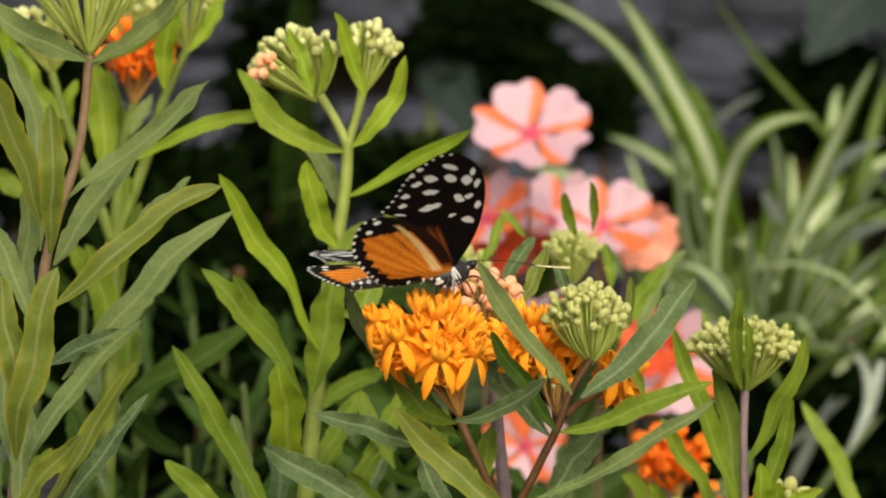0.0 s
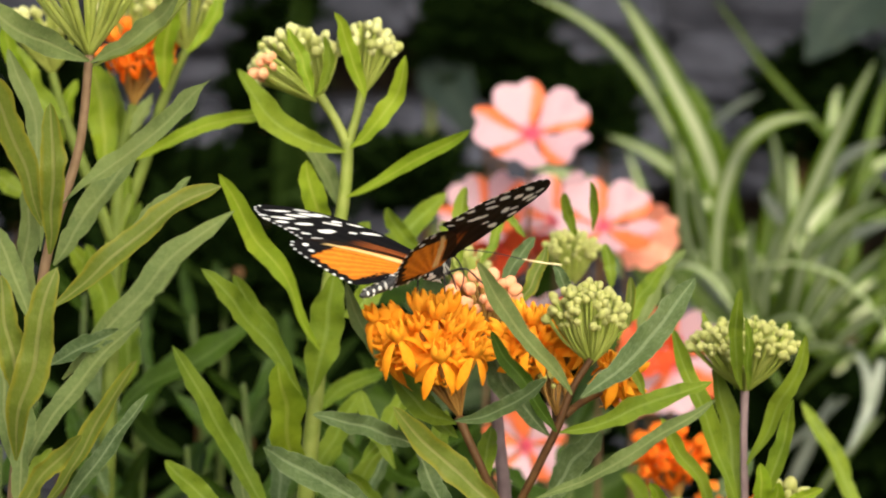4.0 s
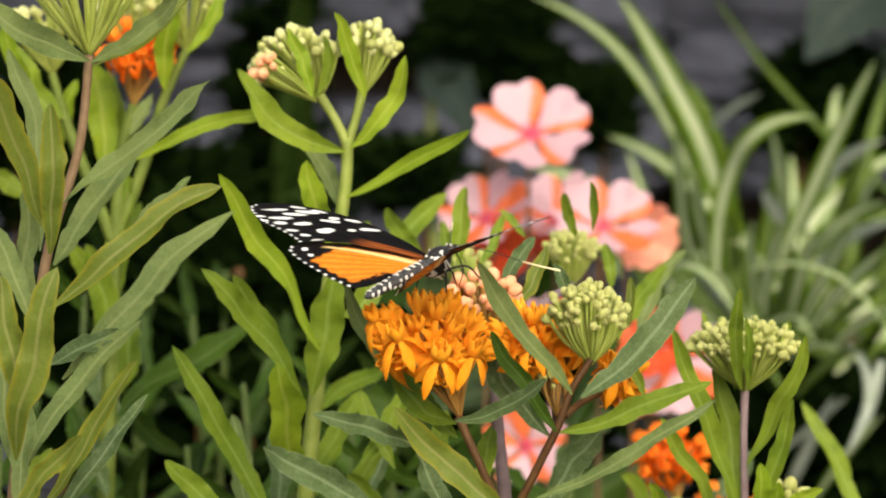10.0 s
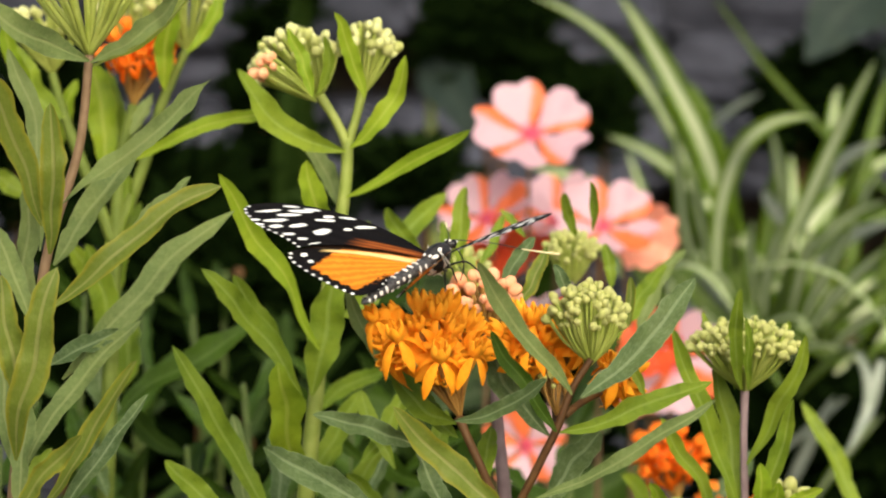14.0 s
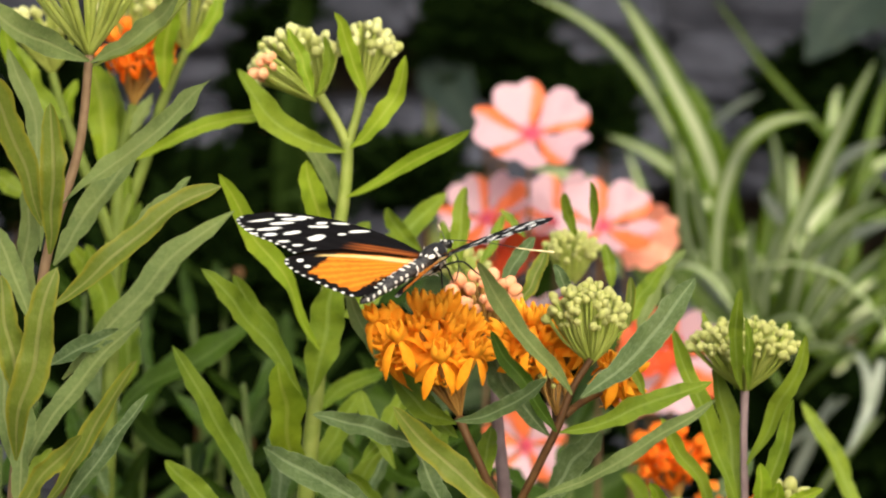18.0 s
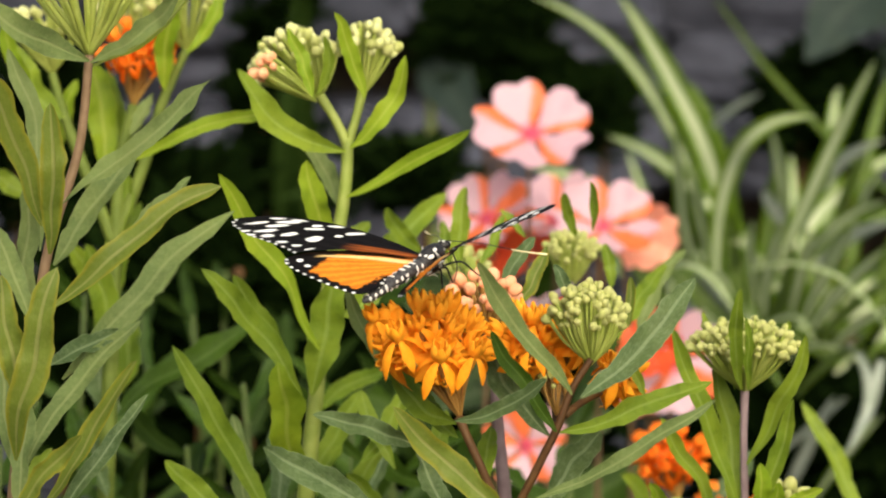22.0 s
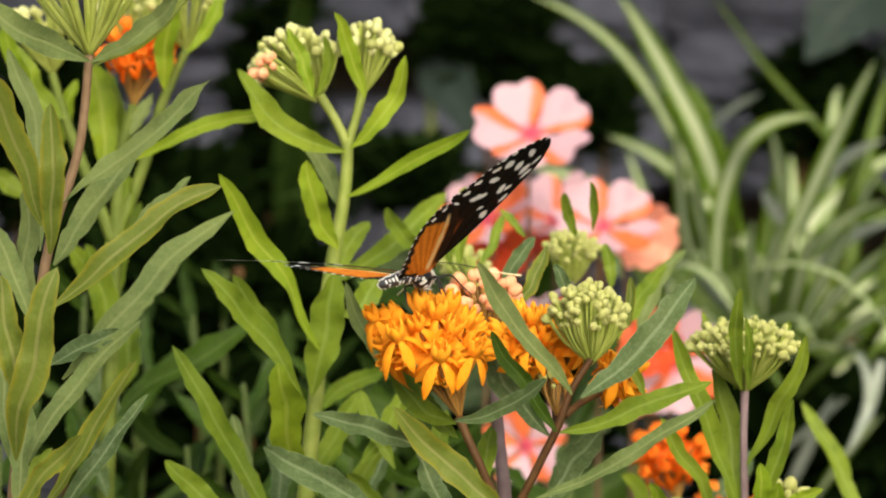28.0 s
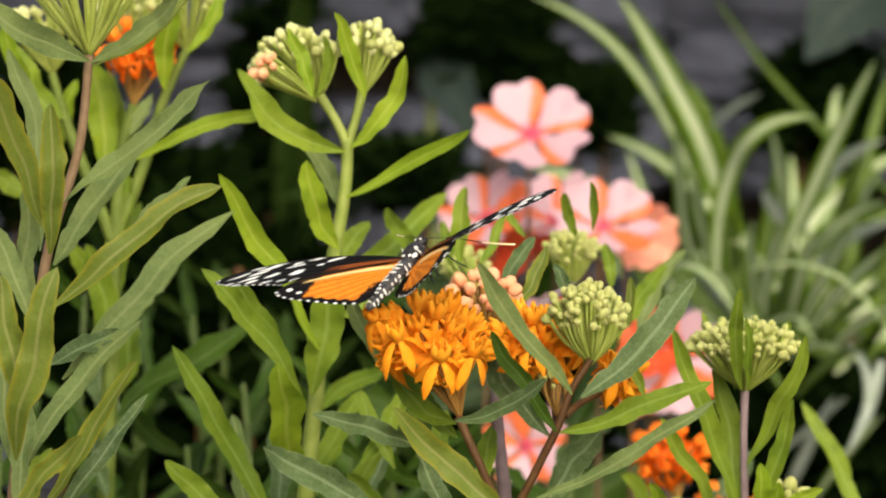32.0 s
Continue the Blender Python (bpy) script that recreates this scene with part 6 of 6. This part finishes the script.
    walk(LEFT_HIND, [
        (0, pose(-0.0016, 0, -0.0003, 5.0, 20.7, 15.1)), (1, pose(-0.0016, 0, -0.0003, 4.2, 18.3, 17.1)), (1.5, pose(-0.0016, 0, -0.0003, 1.1, 15.8, 16.1)), (2, pose(-0.0016, 0, -0.0003, 1.7, 25.4, 15.7)),
        (2.5, pose(-0.0016, 0, -0.0003, -0.3, 21.3, 8.5)), (3, pose(-0.0016, 0, -0.0003, 0.3, 21.6, 12.1)), (3.5, pose(-0.0016, 0, -0.0003, -0.6, 26.5, 11.2)), (5.5, pose(-0.0016, 0, -0.0003, -5.3, 15.8, 7.3)),
        (6, pose(-0.0016, 0, -0.0003, -3.5, 16.4, 7.8)), (7, pose(-0.0016, 0, -0.0003, -1.7, 18.2, 3.8)), (8, pose(-0.0016, 0, -0.0003, -2.2, 18.8, 3.1)), (9, pose(-0.0016, 0, -0.0003, -0.6, 17.3, 3.8)),
        (10, pose(-0.0016, 0, -0.0003, -2.2, 17.5, 5.2)), (11, pose(-0.0016, 0, -0.0003, -2.5, 16.2, 4.9)), (12, pose(-0.0016, 0, -0.0003, -2.5, 20.3, 7.6)), (13, pose(-0.0016, 0, -0.0003, -4.6, 19.4, 9.0)),
        (14, pose(-0.0016, 0, -0.0003, -1.8, 18.8, 10.9)), (17, pose(-0.0016, 0, -0.0003, -1.7, 17.1, 8.8)), (18, pose(-0.0016, 0, -0.0003, -0.7, 16.4, 11.1)), (19, pose(-0.0016, 0, -0.0003, 0.8, 18.0, 11.0)),
        (20, pose(-0.0016, 0, -0.0003, 0.6, 17.7, 10.7)), (21, pose(-0.0016, 0, -0.0003, -1.5, 18.4, 11.6)), (22, pose(-0.0016, 0, -0.0003, -1.6, 17.1, 10.6)), (23, pose(-0.0016, 0, -0.0003, -3.1, 20.0, 8.4)),
        (24, pose(-0.0016, 0, -0.0003, -1.2, 19.6, 6.0)), (25, pose(-0.0016, 0, -0.0003, -2.1, 18.2, 4.4)), (25.5, pose(-0.0016, 0, -0.0003, -3.1, 20.7, 4.9)), (27.5, pose(-0.0016, 0, -0.0003, 1.8, 28.0, 7.8)),
        (28, pose(-0.0016, 0, -0.0003, -0.3, 22.5, 5.2)), (28.6, pose(-0.0016, 0, -0.0003, -1.6, 21.1, 4.4)), (30, pose(-0.0016, 0, -0.0003, 5.1, 20.1, 1.7)), (30.6, pose(-0.0016, 0, -0.0003, -7.7, 20.1, 0.5)),
        (31, pose(-0.0016, 0, -0.0003, -2.6, 17.1, 4.3)), (31.4, pose(-0.0016, 0, -0.0003, -4.1, 16.1, 5.6)), (32, pose(-0.0016, 0, -0.0003, -1.7, 14.1, 8.3)),
    ])
    walk(RIGHT_FORE, [
        (0, pose(0.002, 0, 0.0004, -1.1, -20.4, -4.8)), (1, pose(0.002, 0, 0.0004, -1.6, -17.7, -1.9)), (1.5, pose(0.002, 0, 0.0004, -6.4, -14.4, 4.7)), (2, pose(0.002, 0, 0.0004, -2.0, -22.0, 1.8)),
        (2.5, pose(0.002, 0, 0.0004, -7.0, -18.1, -1.0)), (3, pose(0.002, 0, 0.0004, -2.8, -19.1, 1.2)), (3.5, pose(0.002, 0, 0.0004, -5.0, -23.3, 1.5)), (5.5, pose(0.002, 0, 0.0004, -7.8, -15.2, -1.6)),
        (6, pose(0.002, 0, 0.0004, -6.2, -14.5, -0.3)), (7, pose(0.002, 0, 0.0004, 0.4, -18.0, -7.1)), (8, pose(0.002, 0, 0.0004, 1.3, -18.9, -9.0)), (9, pose(0.002, 0, 0.0004, 2.7, -16.7, -9.8)),
        (10, pose(0.002, 0, 0.0004, -0.5, -17.5, -7.6)), (11, pose(0.002, 0, 0.0004, -1.2, -16.4, -7.3)), (12, pose(0.002, 0, 0.0004, 0.4, -20.2, -4.5)), (13, pose(0.002, 0, 0.0004, -2.1, -19.3, -2.3)),
        (14, pose(0.002, 0, 0.0004, -1.7, -18.3, -1.6)), (17, pose(0.002, 0, 0.0004, -2.3, -16.7, -4.9)), (18, pose(0.002, 0, 0.0004, -1.9, -16.0, -2.8)), (19, pose(0.002, 0, 0.0004, 0.4, -17.5, -3.2)),
        (20, pose(0.002, 0, 0.0004, 0.3, -17.3, -3.0)), (21, pose(0.002, 0, 0.0004, 0.6, -18.0, -1.4)), (22, pose(0.002, 0, 0.0004, 0.5, -17.5, -2.1)), (23, pose(0.002, 0, 0.0004, -0.9, -19.9, -3.4)),
        (24, pose(0.002, 0, 0.0004, -0.4, -19.4, -6.4)), (25, pose(0.002, 0, 0.0004, -1.1, -18.1, -7.2)), (25.5, pose(0.002, 0, 0.0004, -4.8, -19.8, -8.0)), (27.5, pose(0.002, 0, 0.0004, -1.2, -26.1, -8.8)),
        (28, pose(0.002, 0, 0.0004, -4.7, -21.6, -6.2)), (28.6, pose(0.002, 0, 0.0004, -4.6, -20.4, -7.7)), (30, pose(0.002, 0, 0.0004, 1.0, -19.8, -9.6)), (30.6, pose(0.002, 0, 0.0004, -2.3, -19.5, -7.3)),
        (31, pose(0.002, 0, 0.0004, 0.6, -15.1, -2.5)), (31.4, pose(0.002, 0, 0.0004, -0.6, -15.1, -1.7)), (32, pose(0.002, 0, 0.0004, -5.3, -9.9, -2.0)),
    ])
    walk(RIGHT_HIND, [
        (0, pose(0.002, 0, -0.0005, -0.0, -21.0, -4.9)), (1, pose(0.002, 0, -0.0005, -0.4, -18.4, -2.2)), (1.5, pose(0.002, 0, -0.0005, -5.0, -15.1, 4.4)), (2, pose(0.002, 0, -0.0005, -0.9, -22.5, 1.4)),
        (2.5, pose(0.002, 0, -0.0005, -5.3, -18.7, -1.3)), (3, pose(0.002, 0, -0.0005, -0.8, -19.7, 0.7)), (3.5, pose(0.002, 0, -0.0005, -2.9, -24.2, 1.2)), (5.5, pose(0.002, 0, -0.0005, -2.0, -21.1, -1.6)),
        (6, pose(0.002, 0, -0.0005, -0.2, -20.2, -1.3)), (7, pose(0.002, 0, -0.0005, 6.8, -21.5, -9.3)), (8, pose(0.002, 0, -0.0005, 7.2, -22.0, -10.5)), (9, pose(0.002, 0, -0.0005, 8.8, -20.1, -11.5)),
        (10, pose(0.002, 0, -0.0005, 5.3, -21.4, -8.1)), (11, pose(0.002, 0, -0.0005, 4.1, -20.1, -7.3)), (12, pose(0.002, 0, -0.0005, 5.7, -22.6, -5.2)), (13, pose(0.002, 0, -0.0005, 3.0, -22.1, -2.7)),
        (14, pose(0.002, 0, -0.0005, 3.0, -22.3, -2.0)), (17, pose(0.002, 0, -0.0005, 2.8, -21.0, -4.8)), (18, pose(0.002, 0, -0.0005, 3.1, -20.0, -1.8)), (19, pose(0.002, 0, -0.0005, 5.1, -20.9, -2.4)),
        (20, pose(0.002, 0, -0.0005, 4.8, -20.5, -2.3)), (21, pose(0.002, 0, -0.0005, 4.5, -20.8, -0.9)), (22, pose(0.002, 0, -0.0005, 4.5, -20.2, -2.0)), (23, pose(0.002, 0, -0.0005, 3.1, -21.6, -3.1)),
        (24, pose(0.002, 0, -0.0005, 4.2, -21.2, -6.8)), (25, pose(0.002, 0, -0.0005, 4.1, -20.2, -8.7)), (25.5, pose(0.002, 0, -0.0005, 0.2, -21.8, -10.1)), (27.5, pose(0.002, 0, -0.0005, -0.5, -26.4, -8.7)),
        (28, pose(0.002, 0, -0.0005, -4.0, -22.0, -6.1)), (28.6, pose(0.002, 0, -0.0005, -3.8, -20.8, -7.6)), (30, pose(0.002, 0, -0.0005, 1.7, -20.1, -9.6)), (30.6, pose(0.002, 0, -0.0005, 3.9, -23.7, -7.0)),
        (31, pose(0.002, 0, -0.0005, 7.5, -19.4, -5.9)), (31.4, pose(0.002, 0, -0.0005, 6.6, -20.3, -1.9)), (32, pose(0.002, 0, -0.0005, 3.5, -15.4, -1.9)),
    ])
    walk(RIGHT_FEELER, [
        (0, pose(0.0005, 0.0084, 0.0022, -16.2, 0, -46.7)), (2, pose(0.0005, 0.0084, 0.0022, -16.2, 0, -46.7)), (6, pose(0.0005, 0.0084, 0.0022, -22.0, 0, -46.8)), (9, pose(0.0005, 0.0084, 0.0022, -22.1, 0, -54.2)), (12, pose(0.0005, 0.0084, 0.0022, -21.2, 0, -43.0)), (14, pose(0.0005, 0.0084, 0.0022, -21.2, 0, -39.9)),
        (17, pose(0.0005, 0.0084, 0.0022, -21.1, 0, -39.5)), (19, pose(0.0005, 0.0084, 0.0022, -21.1, 0, -32.9)), (21, pose(0.0005, 0.0084, 0.0022, -23.3, 0, -30.4)), (23, pose(0.0005, 0.0084, 0.0022, -23.6, 0, -34.1)), (25, pose(0.0005, 0.0084, 0.0022, -22.0, 0, -36.2)), (28, pose(0.0005, 0.0084, 0.0022, -19.1, 0, -31.4)),
        (30, pose(0.0005, 0.0084, 0.0022, -9.9, 0, -32.7)), (32, pose(0.0005, 0.0084, 0.0022, -30.1, 0, -28.6)),
    ])
    walk(LEFT_FEELER, [
        (0, pose(-0.0005, 0.0084, 0.0022, -9.5, 0, 45.9)), (6, pose(-0.0005, 0.0084, 0.0022, -9.5, 0, 45.9)), (9, pose(-0.0005, 0.0084, 0.0022, -1.1, 0, 38.0)), (12, pose(-0.0005, 0.0084, 0.0022, -5.6, 0, 46.0)), (14, pose(-0.0005, 0.0084, 0.0022, -7.6, 0, 46.8)), (17, pose(-0.0005, 0.0084, 0.0022, -7.7, 0, 44.5)),
        (19, pose(-0.0005, 0.0084, 0.0022, -7.8, 0, 48.9)), (21, pose(-0.0005, 0.0084, 0.0022, -5.5, 0, 50.3)), (23, pose(-0.0005, 0.0084, 0.0022, -9.6, 0, 49.0)), (25, pose(-0.0005, 0.0084, 0.0022, -7.1, 0, 43.0)), (32, pose(-0.0005, 0.0084, 0.0022, -7.1, 0, 43.0)),
    ])


motions()
